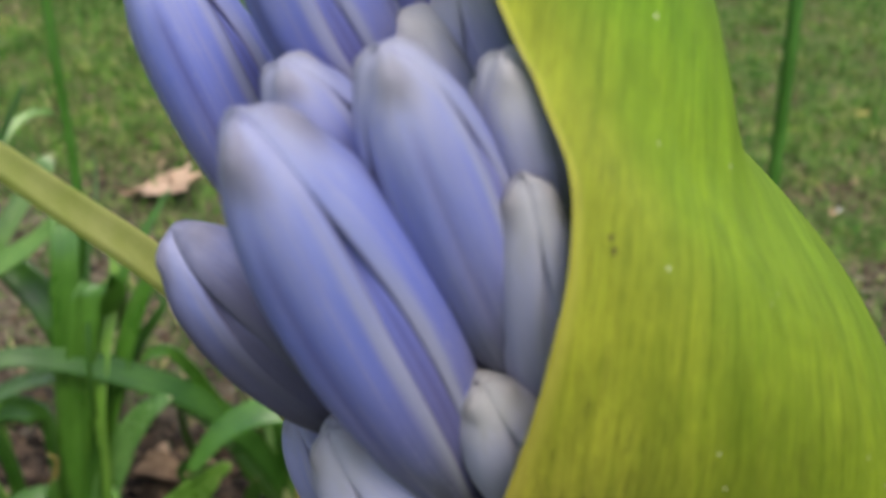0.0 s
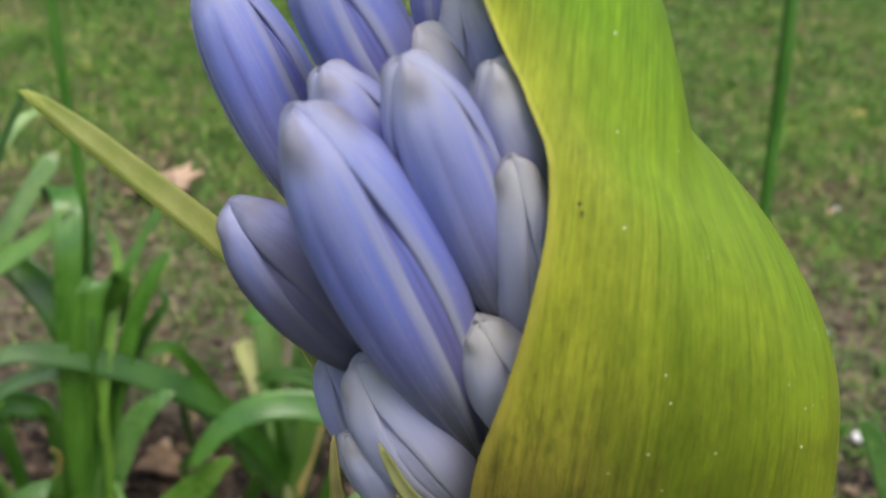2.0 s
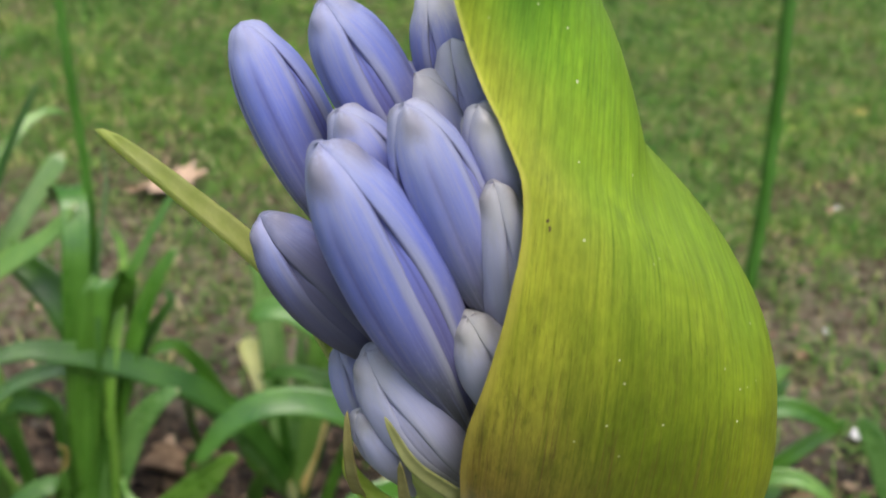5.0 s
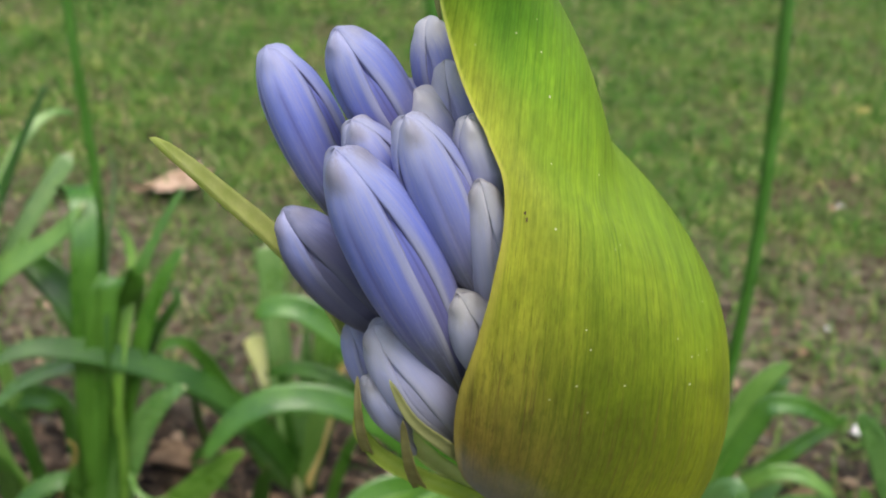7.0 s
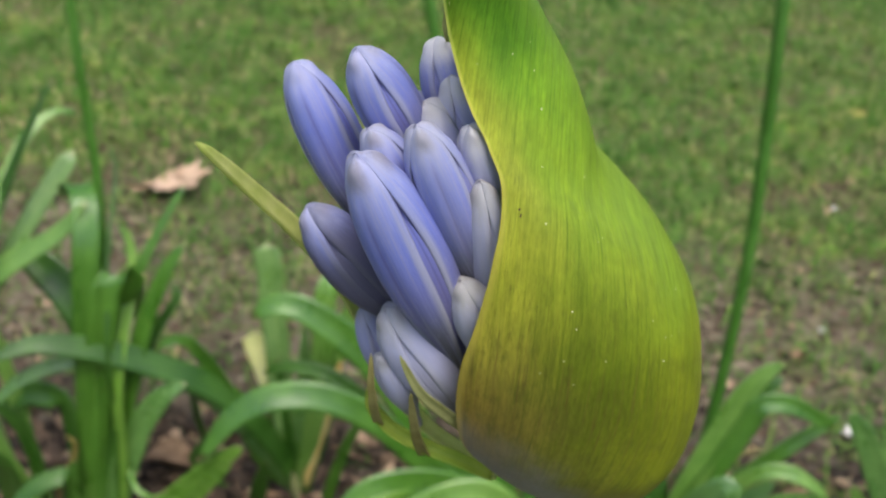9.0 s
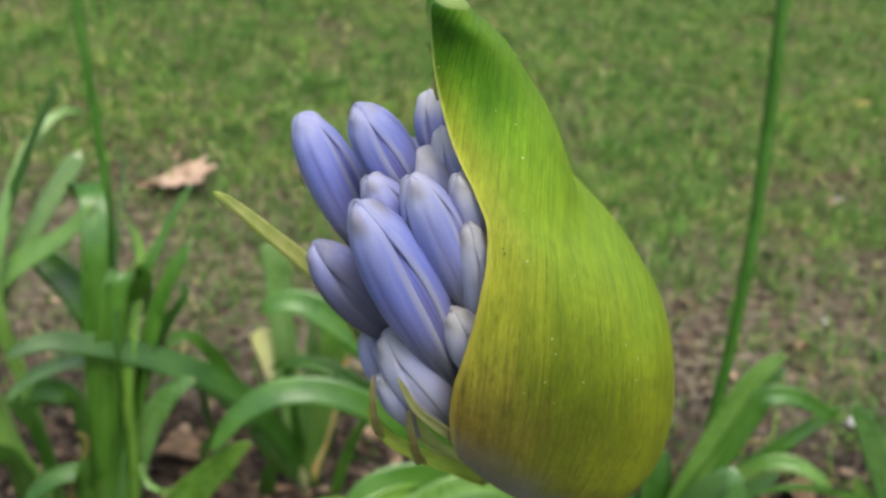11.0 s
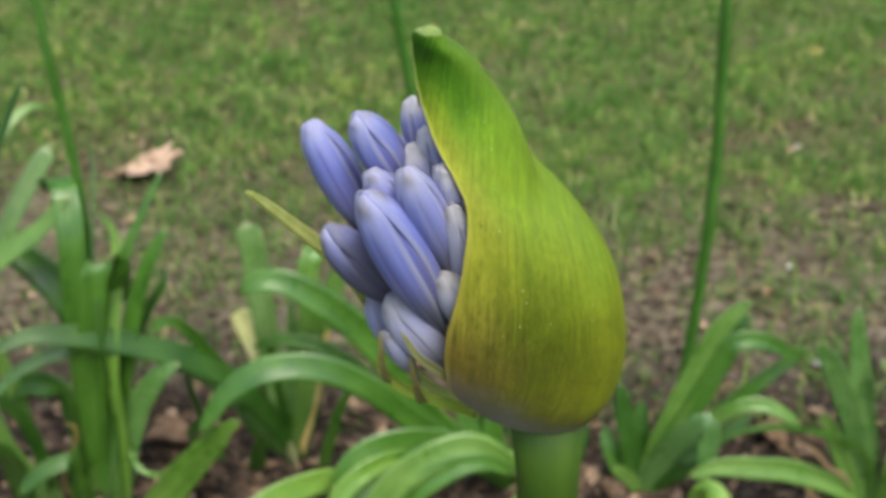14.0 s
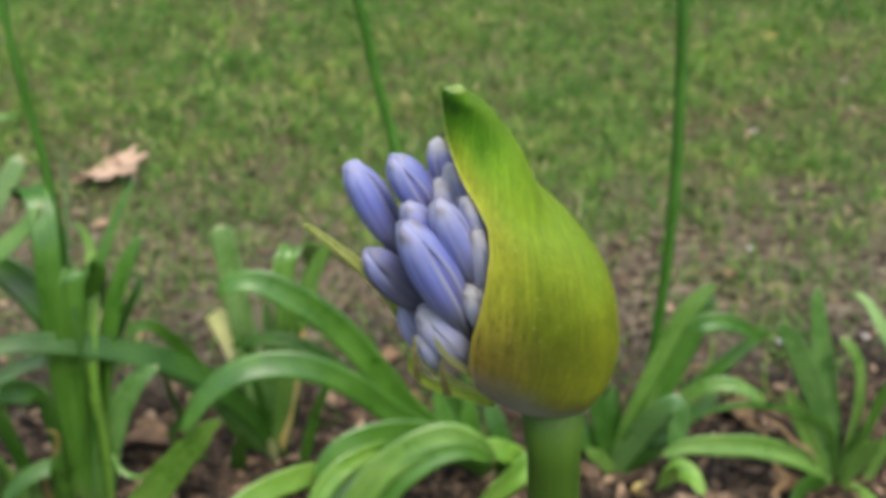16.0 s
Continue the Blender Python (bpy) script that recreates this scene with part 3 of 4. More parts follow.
BRACTEOLES = [
    (((0.0180, 0.0815, 0.9891), (0.0182, 0.0815, 0.9845), (0.0185, 0.0830, 0.9797), (0.0188, 0.0865, 0.9744)), 0.0014, True),
    (((0.0217, 0.0785, 0.9913), (0.0239, 0.0785, 0.9870), (0.0282, 0.0810, 0.9810), (0.0323, 0.0850, 0.9750)), 0.0019, False),
    (((0.0231, 0.0805, 0.9845), (0.0236, 0.0815, 0.9799), (0.0243, 0.0835, 0.9746), (0.0252, 0.0868, 0.9693)), 0.0017, True),
]
STEM = ((0.0760, 0.1000, -0.010), (0.0660, 0.0960, 0.45), (0.0540, 0.0910, 0.85), (0.0502, 0.0900, 0.935), (0.0488, 0.0900, 0.955), (0.0478, 0.0900, 0.9655))
O = Vector(STEM[0])
flower = thing("agapanthus_flower", O, "blue-violet agapanthus flower head bursting from a yellow-green spathe", "flower")
part("stem", tube("stem", STEM, (0.0068, 0.0064, 0.0061, 0.0060, 0.0062, 0.0071), M_STEM, O, 60, 28, 0.004), flower, "smooth round green stem")


def spathe_mesh():
    rows, cols, thick = 110, 72, 0.0008
    d = spline([(z * 10, cx, cy, r, b, e / 1000, rise) for z, cx, cy, r, b, e, rise in BULB + NECK], rows) * np.array((0.1, 1, 1, 1, 1, 1000, 1))
    ends = np.clip(np.minimum(np.arange(rows), rows - 1 - np.arange(rows)) / 14, 0, 1)
    for c, wide in enumerate((4, 0.9, 6.5, 0.9, 6.5, 5.5, 4)):
        blur = np.exp(-(np.arange(-9, 10) / wide) ** 2)
        d[:, c] += ends * (np.convolve(np.pad(d[:, c], 9, mode='edge'), blur / blur.sum(), 'valid') - d[:, c])
    z0, z1 = d[0, 0], d[-1, 0]
    shell, uv, rim = [], [], []
    for layer in (0, 1):
        for z, cx, cy, r, b, e, rise in d:
            h = (z - z0) / (z1 - z0)
            back = -165 + 85 * min(1.0, h / 0.3) + 12 * h
            for j in range(cols):
                q = j / (cols - 1)
                a = e + (back - e) * q
                crease = 0.010 * math.exp(-((a - 62) / 2.5) ** 2) * min(1, max(0, (h - 0.45) / 0.2)) * min(1, (1 - h) / 0.12)
                lip = 0.010 * math.exp(-(q / 0.012) ** 2) * min(1, h / 0.1)
                wave = (0.006 * math.sin(h * 34 + 1.2) + 0.006 * noise.noise(Vector((z * 900, 3.0, 1.0)))) * math.exp(-(q / 0.03) ** 2)
                rr = r * (1 - crease + lip + wave) + 0.00014 * noise.noise(Vector((a * 0.035, z * 130, 0))) - layer * thick * (1 if h < 0.97 else 0.4)
                t = radians(a)
                shell.append((cx + rr * math.cos(t), cy - rr * (b if a > 0 else r) / r * math.sin(t), z + rise * (math.cos(radians(max(-90, min(e, a)))) - math.cos(radians(e))) / (1 - math.cos(radians(e))) + 0.0002 * noise.noise(Vector((a * 0.02, 7, z * 60)))))
                uv.append((0.35 + (shell[-1][0] - 0.033) / (r + 0.0235), h))
                rim.append(((e - a) / 180, h))
    off = rows * cols
    f = [tuple(reversed(x)) for x in grid_faces(rows, cols)] + grid_faces(rows, cols, off)
    for i in range(rows - 1):
        a, b = i * cols, (i + 1) * cols
        f += [(a, b, b + off, a + off), (b + cols - 1, a + cols - 1, a + cols - 1 + off, b + cols - 1 + off)]
    top = (rows - 1) * cols
    # blunt, closed beak and closed foot
    for start, up in ((top, 0.0010), (0, -0.0008)):
        c = np.mean(shell[start:start + cols], axis=0)
        shell.append((c[0], c[1], c[2] + up))
        uv.append((0.5, 1.0 if up > 0 else 0.0)), rim.append((0.5, 1.0 if up > 0 else 0.0))
        k = len(shell) - 1
        f += [(start + j, start + (j + 1) % cols, k) if up < 0 else (start + (j + 1) % cols, start + j, k) for j in range(cols)]
    return mesh_of("spathe", np.array(shell) - np.array(O), f, M_SPATHE, uv, more={"rim": rim})


spathe = part("spathe", spathe_mesh(), flower, "split yellow-green papery spathe with a beaked tip and yellow margin")


def flake(name, at, size, material, seed, label):
    """A small raised crumb that sits on the spathe."""
    rng = random.Random(seed)
    bm = bmesh.new()
    bmesh.ops.create_icosphere(bm, subdivisions=2, radius=1)
    for v in bm.verts:
        v.co *= 1 + 0.35 * noise.noise(v.co * 1.7 + Vector((seed, 0, 0)))
        v.co = Vector((v.co.x * size, v.co.y * size * 0.45, v.co.z * size * rng.uniform(1.2, 1.6)))
    me = bpy.data.meshes.new(name)
    bm.to_mesh(me)
    bm.free()
    me.materials.append(material)
    return part(name, me, spathe, label, Matrix.Translation(Vector(at) - O))


CRUMBS = ((0.0335, 1.0110, 0.00014), (0.0337, 1.0105, 0.00012), (0.0337, 1.0103, 0.00010), (0.0349, 1.0201, 0.00012), (0.0337, 1.0240, 0.00008), (0.0405, 1.0001, 0.00008), (0.0412, 0.9980, 0.00008), (0.0526, 0.9917, 0.00010), (0.0356, 1.0146, 0.00008), (0.0465, 1.0081, 0.00010), (0.0409, 1.0115, 0.00007), (0.0447, 1.0143, 0.00008))
depsgraph = bpy.context.evaluated_depsgraph_get()
for k, (x, z, size) in enumerate(CRUMBS):
    hit, place, _, _ = spathe.ray_cast(Vector((x, 0.0, z)) - O, Vector((0, 1, 0)), depsgraph=depsgraph)
    if hit:
        flake("blemish" if k < 3 else "speck", place + O, size, M_DARK if k < 3 else M_SPECK, k, "dark brown blemish" if k < 3 else "tiny pale speck")


PROFILE = ((0.0, 0.26), (0.10, 0.42), (0.25, 0.68), (0.42, 0.91), (0.57, 1.0), (0.70, 0.975), (0.81, 0.875), (0.89, 0.72), (0.945, 0.55), (0.980, 0.36), (1.0, 0.0))


def bud_radius(s):
    return float(np.interp(s, [a for a, _ in FINE], [b for _, b in FINE]))


FINE = spline([(a, b, 0) for a, b in PROFILE], 80)[:, :2].tolist()


def tepal_mesh(inner, turn, seed, bend):
    """One tepal of a closed bud, a metre long on z and a metre in radius; turn: where its middle faces."""
    rows, cols = 44, 21
    v, uv = [], []
    for layer in (0, 1):
        for i in range(rows):
            s = 1 - (1 - i / (rows - 1)) ** 1.25
            r = bud_radius(s)
            wide_open = min(1.0, max(0.0, (0.93 - s) / 0.4))
            half = 30 if inner else 63 - 12 * wide_open * (2 - wide_open)
            for j in range(cols):
                q = 2 * j / (cols - 1) - 1
                a = radians(half * q + turn)
                boss = 0.0
                if inner:
                    k = 0.860 + 0.050 * math.cos(q * math.pi / 2) - 0.010 * math.exp(-(q / 0.12) ** 2) - 0.14 * min(1.0, max(0.0, (s - 0.70) / 0.16))
                else:
                    low = min(1, (1 - s) * 4)
                    k = 0.900 + 0.115 * math.cos(q * math.pi / 2) - 0.022 * math.exp(-(q / 0.09) ** 2) * low + 0.030 * math.exp(-((abs(q) - 0.84) / 0.13) ** 2) * low
                    k += 0.014 * math.sin(q * 9 + seed) * low * (1 - abs(q))
                    # hooded tip: a knob on each tepal with a shallow thumbprint below it
                    boss = 0.060 * math.exp(-((s - 0.972) / 0.022) ** 2) * math.exp(-(q / 0.34) ** 2) - 0.05 * math.exp(-((s - 0.962) / 0.03) ** 2) * q * q
                    k -= 0.045 * math.exp(-((s - 0.915) / 0.030) ** 2) * math.exp(-(q / 0.30) ** 2)
                k += 0.022 * noise.noise(Vector((q * 1.6 + turn, s * 3.5, seed)))
                rr = max(0.0, r * k + boss) - layer * 0.05 * min(1.0, r)
                v.append((rr * math.cos(a) + bend[0] * (s - s * s), rr * math.sin(a) + bend[1] * (s - s * s), s + (0.016 * math.cos(q * 1.4) if s > 0.93 and not inner else 0.0) * (s - 0.93) / 0.07))
                uv.append((j / (cols - 1), s))
    off = rows * cols
    f = grid_faces(rows, cols) + [tuple(reversed(x)) for x in grid_faces(rows, cols, off)]
    for i in range(rows - 1):
        a, b = i * cols, (i + 1) * cols
        f += [(a, b, b + off, a + off), (b + cols - 1, a + cols - 1, a + cols - 1 + off, b + cols - 1 + off)]
    for j in range(cols - 1):
        a = (rows - 1) * cols + j
        f += [(a, a + 1, a + 1 + off, a + off)]
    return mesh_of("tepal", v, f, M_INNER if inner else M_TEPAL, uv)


def pedicel_mesh():
    """The narrow tube under a bud."""
    n, sides = 6, 12
    v = [(r * math.cos(math.tau * j / sides), r * math.sin(math.tau * j / sides), z) for z, r in ((-0.16, 0.10), (-0.12, 0.2), (-0.06, 0.25), (0.0, 0.27), (0.12, 0.40), (0.2, 0.40)) for j in range(sides)]
    return mesh_of("floret", v, grid_faces(n, sides, wrap=True), M_TEPAL, [(0.25, 0.02)] * len(v))


PEDICEL = pedicel_mesh()
bend_rng = random.Random(21)


def floret(tip, base, radius, turn, pale, spot, dusk, white_tip):
    """A closed bud of six tepals; turn: where the first one faces; then its paleness, brown spots, darkening towards
    the base and white tip.
    """
    tip, base = Vector(tip), Vector(base)
    axis = (tip - base).normalized()
    front = Vector((0, -1, 0.25))
    front = (front - axis * front.dot(axis)).normalized()
    rot = Matrix((front, axis.cross(front), axis)).transposed().to_4x4()
    place = Matrix.Translation(base - O) @ rot @ Matrix.Diagonal((radius, radius, (tip - base).length, 1))
    bud = part("floret", PEDICEL, flower, "pale greyish-white unopened floret" if pale > 0.6 else "periwinkle-blue unopened floret with a greyish tip", place)
    bud.color = (pale, spot, dusk, 1 - white_tip)
    bend = (bend_rng.uniform(-0.35, 0.25), bend_rng.uniform(-0.3, 0.3))
    for k in range(6):
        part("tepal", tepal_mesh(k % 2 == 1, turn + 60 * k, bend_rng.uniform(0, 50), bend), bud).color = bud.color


# paleness is raised on shaded florets to make up for light the spathe blocks
floret((0.0063, 0.0950, 1.0196), (0.0169, 0.0940, 0.9977), 0.0039, -4, 0.00, 0.15, 0.00, 0.05)
floret((0.0146, 0.0885, 1.0240), (0.0231, 0.0925, 1.0085), 0.0037, -45, 0.05, 0.45, 0.00, 0.05)
floret((0.0225, 0.0965, 1.0236), (0.0276, 0.0960, 1.0085), 0.0030, 40, 0.28, 0.30, 0.00, 0.85)
floret((0.0247, 0.0920, 1.0206), (0.0308, 0.0925, 1.0043), 0.0028, 50, 0.70, 0.75, 0.00, 0.80)
floret((0.0221, 0.0905, 1.0180), (0.0296, 0.0920, 1.0033), 0.0033, 0, 0.62, 0.85, 0.00, 0.70)
floret((0.0167, 0.0840, 1.0168), (0.0247, 0.0885, 1.0019), 0.0031, 0, 0.18, 0.80, 0.00, 0.10)
floret((0.0221, 0.0805, 1.0190), (0.0313, 0.0860, 0.9958), 0.0036, 4, 0.18, 0.85, 0.00, 0.18)
floret((0.0275, 0.0838, 1.0182), (0.0338, 0.0885, 1.0014), 0.0028, 0, 0.80, 0.85, 0.00, 0.50)
floret((0.0258, 0.0895, 1.0150), (0.0306, 0.0915, 1.0063), 0.0022, 20, 0.65, 0.65, 0.00, 0.80)
floret((0.0292, 0.0815, 1.0127), (0.0346, 0.0870, 0.9893), 0.0029, -50, 0.80, 0.85, 0.10, 0.20)
floret((0.0281, 0.0810, 1.0005), (0.0332, 0.0860, 0.9855), 0.0031, -40, 0.95, 0.45, 0.00, 0.10)
floret((0.0163, 0.0780, 1.0162), (0.0294, 0.0860, 0.9846), 0.0046, -26, 0.00, 0.90, 0.00, 0.05)
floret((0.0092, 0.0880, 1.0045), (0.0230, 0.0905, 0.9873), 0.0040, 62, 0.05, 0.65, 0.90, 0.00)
floret((0.0156, 0.0915, 0.9888), (0.0208, 0.0915, 0.9753), 0.0023, -50, 0.50, 0.50, 0.00, 0.00)
floret((0.0195, 0.0830, 0.9946), (0.0302, 0.0866, 0.9768), 0.0039, -62, 0.72, 0.75, 0.00, 0.10)
floret((0.0190, 0.0825, 0.9883), (0.0236, 0.0868, 0.9758), 0.0022, 10, 0.75, 0.40, 0.00, 0.00)
floret((0.0204, 0.0960, 1.0170), (0.0256, 0.0955, 1.0077), 0.0020, 0, 0.20, 0.65, 0.00, 0.00)
part("bract", strap("bract", BRACT[::-1], 0.0025, M_BRACT, O, (0.35, -0.6, 0.75), 0.0, 40, 7, 0.5, 0.0007, base=0.8), flower, "narrow yellowing bract with a pointed tip")
part("bract", strap("bract", VALVE[::-1], 0.0021, M_VALVE, O, (0.2, -0.6, 0.8), 0.3, 30, 7, 0.5, 0.0006, base=0.9), flower, "short green folded bract")
for pts, w, withered in BRACTEOLES:
    part("bracteole", strap("bracteole", pts[::-1], w, M_WITHERED if withered else M_SCALE, O, (-0.1, -0.9, 0.4), 0.1, 24, 7, 0.3, 0.00025, base=1.0, taper=1.25), flower,
         "brownish withered bracteole with a pointed tip" if withered else "thin yellowish papery bracteole")
part("fibre", strap("fibre", FIBRE, 0.00045, M_SCALE, O, (0, -0.9, 0.4), 0.2, 16, 5, 0.3, 0.0001), spathe, "loose pale fibre on the margin")


# ---------------------------------------------------------------- clumps behind
def plant(base, label):
    return thing("agapanthus_plant", Vector(base), label, "plant", "agapanthus plants in the bed")


LEAF_LABELS = {"dead": "dry straw-coloured leaf", "pale": "yellowing leaf with a cut end", "yellow": "thin yellow dying leaf", "brown": "withered brown leaf on the soil"}


def leaf(clump, rng, pts, width, kind="", hinge=None):
    """One strap leaf from its root to its tip; hinge: the way across a leaf that folds over on itself."""
    me = strap("leaf", pts, width * (1.35 if kind == "pale" else 1.1), LEAFS[kind], clump.location, (rng.uniform(-0.35, 0.35), -0.85, (1.2 if kind == "pale" else 0.53) + rng.uniform(-0.1, 0.2)), 0.0 if hinge else rng.uniform(-0.3, 0.3), 34,
               fold=rng.uniform(0.08, 0.26), blunt=kind in ("cut", "pale"), base=0.55 if kind == "pale" else 0.7, twist=0.0 if hinge else rng.uniform(-0.3, 0.3), taper=0.16 if hinge else rng.uniform(0.28, 0.42), hinge=hinge)
    return part("leaf", me, clump, LEAF_LABELS.get(kind, ""))


left, rng = plant((-0.475, 0.962, 0.000), "large agapanthus clump of arching green strap leaves with one bare stem"), random.Random(1)
leaf(left, rng, ((-0.489, 0.962, -0.012), (-0.458, 0.962, 0.160), (-0.437, 0.963, 0.291), (-0.423, 0.968, 0.372), (-0.415, 0.977, 0.412), (-0.404, 0.983, 0.421), (-0.395, 0.990, 0.411), (-0.404, 1.007, 0.372), (-0.444, 1.062, 0.275)), 0.032, "", (0.9, 0.45, 0))
leaf(left, rng, ((-0.458, 0.962, -0.013), (-0.430, 0.973, 0.138), (-0.397, 0.992, 0.287), (-0.374, 1.004, 0.363), (-0.354, 1.013, 0.411), (-0.339, 1.018, 0.436), (-0.329, 1.022, 0.451)), 0.026)
leaf(left, rng, ((-0.452, 0.962, 0.012), (-0.411, 0.999, 0.221), (-0.381, 1.025, 0.306), (-0.359, 1.038, 0.342), (-0.351, 1.044, 0.356), (-0.357, 1.048, 0.365), (-0.371, 1.052, 0.361)), 0.016, "dark")
leaf(left, rng, ((-0.473, 0.962, 0.012), (-0.457, 0.987, 0.233), (-0.467, 1.005, 0.329), (-0.503, 1.018, 0.375), (-0.540, 1.030, 0.402), (-0.585, 1.042, 0.420)), 0.043, "dark")
leaf(left, rng, ((-0.477, 0.962, 0.012), (-0.451, 0.962, 0.292), (-0.442, 0.967, 0.408), (-0.440, 0.983, 0.475), (-0.448, 1.006, 0.507), (-0.462, 1.026, 0.517), (-0.478, 1.038, 0.509), (-0.498, 1.062, 0.476)), 0.030, "", (1, 0.2, 0))
leaf(left, rng, ((-0.471, 0.962, 0.024), (-0.466, 1.008, 0.276), (-0.464, 1.037, 0.371), (-0.465, 1.053, 0.419), (-0.472, 1.062, 0.442)), 0.023)
leaf(left, rng, ((-0.562, 0.962, -0.010), (-0.593, 0.962, 0.148), (-0.609, 0.962, 0.296), (-0.556, 1.002, 0.414), (-0.524, 1.037, 0.476), (-0.502, 1.062, 0.514), (-0.485, 1.082, 0.540)), 0.022, "cut")
leaf(left, rng, ((-0.535, 0.955, -0.010), (-0.615, 0.955, 0.215), (-0.604, 0.964, 0.342), (-0.562, 0.972, 0.405), (-0.518, 0.979, 0.439), (-0.480, 0.986, 0.465), (-0.439, 0.995, 0.512)), 0.032, "light")
leaf(left, rng, ((-0.540, 0.965, -0.010), (-0.633, 0.970, 0.202), (-0.627, 0.979, 0.330), (-0.577, 0.994, 0.447), (-0.539, 1.006, 0.526), (-0.510, 1.017, 0.589), (-0.476, 1.030, 0.655)), 0.023, "dark")
leaf(left, rng, ((-0.535, 0.962, -0.010), (-0.556, 0.962, 0.211), (-0.567, 0.962, 0.422), (-0.549, 1.014, 0.516), (-0.530, 1.067, 0.571), (-0.512, 1.092, 0.585), (-0.498, 1.106, 0.583), (-0.492, 1.122, 0.563)), 0.018, "light")
leaf(left, rng, ((-0.467, 0.962, -0.010), (-0.462, 0.962, 0.036), (-0.427, 1.013, 0.311), (-0.406, 1.034, 0.381), (-0.379, 1.055, 0.438), (-0.360, 1.070, 0.476), (-0.343, 1.082, 0.505)), 0.014)
leaf(left, rng, ((-0.435, 0.962, -0.010), (-0.420, 0.962, 0.136), (-0.413, 0.962, 0.272), (-0.411, 1.031, 0.373), (-0.421, 1.070, 0.409), (-0.434, 1.087, 0.419), (-0.452, 1.102, 0.424)), 0.017, "bright")
leaf(left, rng, ((-0.439, 0.962, -0.010), (-0.426, 0.962, 0.174), (-0.419, 0.962, 0.348), (-0.428, 1.014, 0.438), (-0.436, 1.079, 0.505), (-0.445, 1.102, 0.525), (-0.461, 1.122, 0.539)), 0.005, "dark")
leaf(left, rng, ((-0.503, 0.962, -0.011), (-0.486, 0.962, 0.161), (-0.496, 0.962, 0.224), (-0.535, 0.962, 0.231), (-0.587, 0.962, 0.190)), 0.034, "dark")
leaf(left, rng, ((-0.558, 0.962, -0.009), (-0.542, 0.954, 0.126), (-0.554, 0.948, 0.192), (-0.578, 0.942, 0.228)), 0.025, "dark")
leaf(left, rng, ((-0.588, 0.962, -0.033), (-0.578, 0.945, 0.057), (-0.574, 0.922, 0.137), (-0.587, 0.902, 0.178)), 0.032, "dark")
leaf(left, rng, ((-0.448, 0.962, -0.013), (-0.414, 0.969, 0.131), (-0.386, 0.974, 0.198), (-0.356, 0.979, 0.239), (-0.329, 0.982, 0.256)), 0.034, "grey")
leaf(left, rng, ((-0.425, 0.962, -0.038), (-0.347, 0.952, 0.076), (-0.296, 0.943, 0.139), (-0.261, 0.936, 0.181), (-0.241, 0.932, 0.199)), 0.030, "bright")
leaf(left, rng, ((-0.402, 0.962, -0.052), (-0.333, 0.944, 0.062), (-0.294, 0.930, 0.127), (-0.251, 0.912, 0.193)), 0.019, "bright")
leaf(left, rng, ((-0.506, 0.962, -0.010), (-0.522, 0.962, 0.038), (-0.493, 0.954, 0.114), (-0.482, 0.950, 0.142), (-0.479, 0.945, 0.170), (-0.487, 0.942, 0.179)), 0.007, "yellow")
leaf(left, rng, ((-0.435, 0.962, -0.010), (-0.414, 0.962, 0.104), (-0.402, 0.954, 0.082), (-0.381, 0.945, 0.079), (-0.352, 0.932, 0.103)), 0.007, "light")
leaf(left, rng, ((-0.467, 0.962, -0.012), (-0.442, 0.973, 0.139), (-0.421, 0.984, 0.244), (-0.406, 0.992, 0.299)), 0.024, "dark")
leaf(left, rng, ((-0.509, 0.962, -0.011), (-0.503, 0.944, 0.102), (-0.532, 0.931, 0.094), (-0.563, 0.912, 0.069)), 0.024, "dark")
leaf(left, rng, ((-0.490, 0.962, -0.012), (-0.486, 0.945, 0.089), (-0.475, 0.932, 0.146)), 0.018)
centre, rng = plant((-0.194, 1.059, 0.000), "small agapanthus with upright leaves, one yellowed and cut short"), random.Random(2)
leaf(centre, rng, ((-0.188, 1.059, 0.002), (-0.229, 1.045, 0.109), (-0.275, 1.026, 0.193), (-0.332, 1.004, 0.250), (-0.396, 0.977, 0.293), (-0.456, 0.948, 0.326), (-0.503, 0.924, 0.340), (-0.547, 0.899, 0.326)), 0.032, "dark")
leaf(centre, rng, ((-0.197, 1.059, 0.002), (-0.258, 1.044, 0.114), (-0.318, 1.022, 0.208), (-0.377, 1.001, 0.260), (-0.436, 0.979, 0.285), (-0.490, 0.958, 0.286), (-0.540, 0.936, 0.265), (-0.571, 0.919, 0.233)), 0.020, "grey")
leaf(centre, rng, ((-0.190, 1.059, 0.002), (-0.243, 1.052, 0.062), (-0.271, 1.041, 0.146), (-0.297, 1.027, 0.236), (-0.320, 1.017, 0.284), (-0.341, 1.009, 0.309), (-0.361, 1.004, 0.305), (-0.375, 0.999, 0.289)), 0.022)
leaf(centre, rng, ((-0.201, 1.059, 0.003), (-0.269, 1.044, 0.170), (-0.343, 1.030, 0.215), (-0.386, 1.021, 0.236), (-0.422, 1.014, 0.238), (-0.445, 1.009, 0.224)), 0.014, "light")
leaf(centre, rng, ((-0.196, 1.059, 0.002), (-0.214, 1.068, 0.125), (-0.228, 1.084, 0.255), (-0.238, 1.096, 0.337), (-0.246, 1.109, 0.411)), 0.032, "cut")
leaf(centre, rng, ((-0.194, 1.059, 0.002), (-0.167, 1.059, 0.177), (-0.158, 1.063, 0.309), (-0.157, 1.074, 0.358), (-0.149, 1.085, 0.377), (-0.131, 1.100, 0.373), (-0.119, 1.118, 0.352), (-0.130, 1.159, 0.294)), 0.030, "light", (0.9, 0.45, 0))
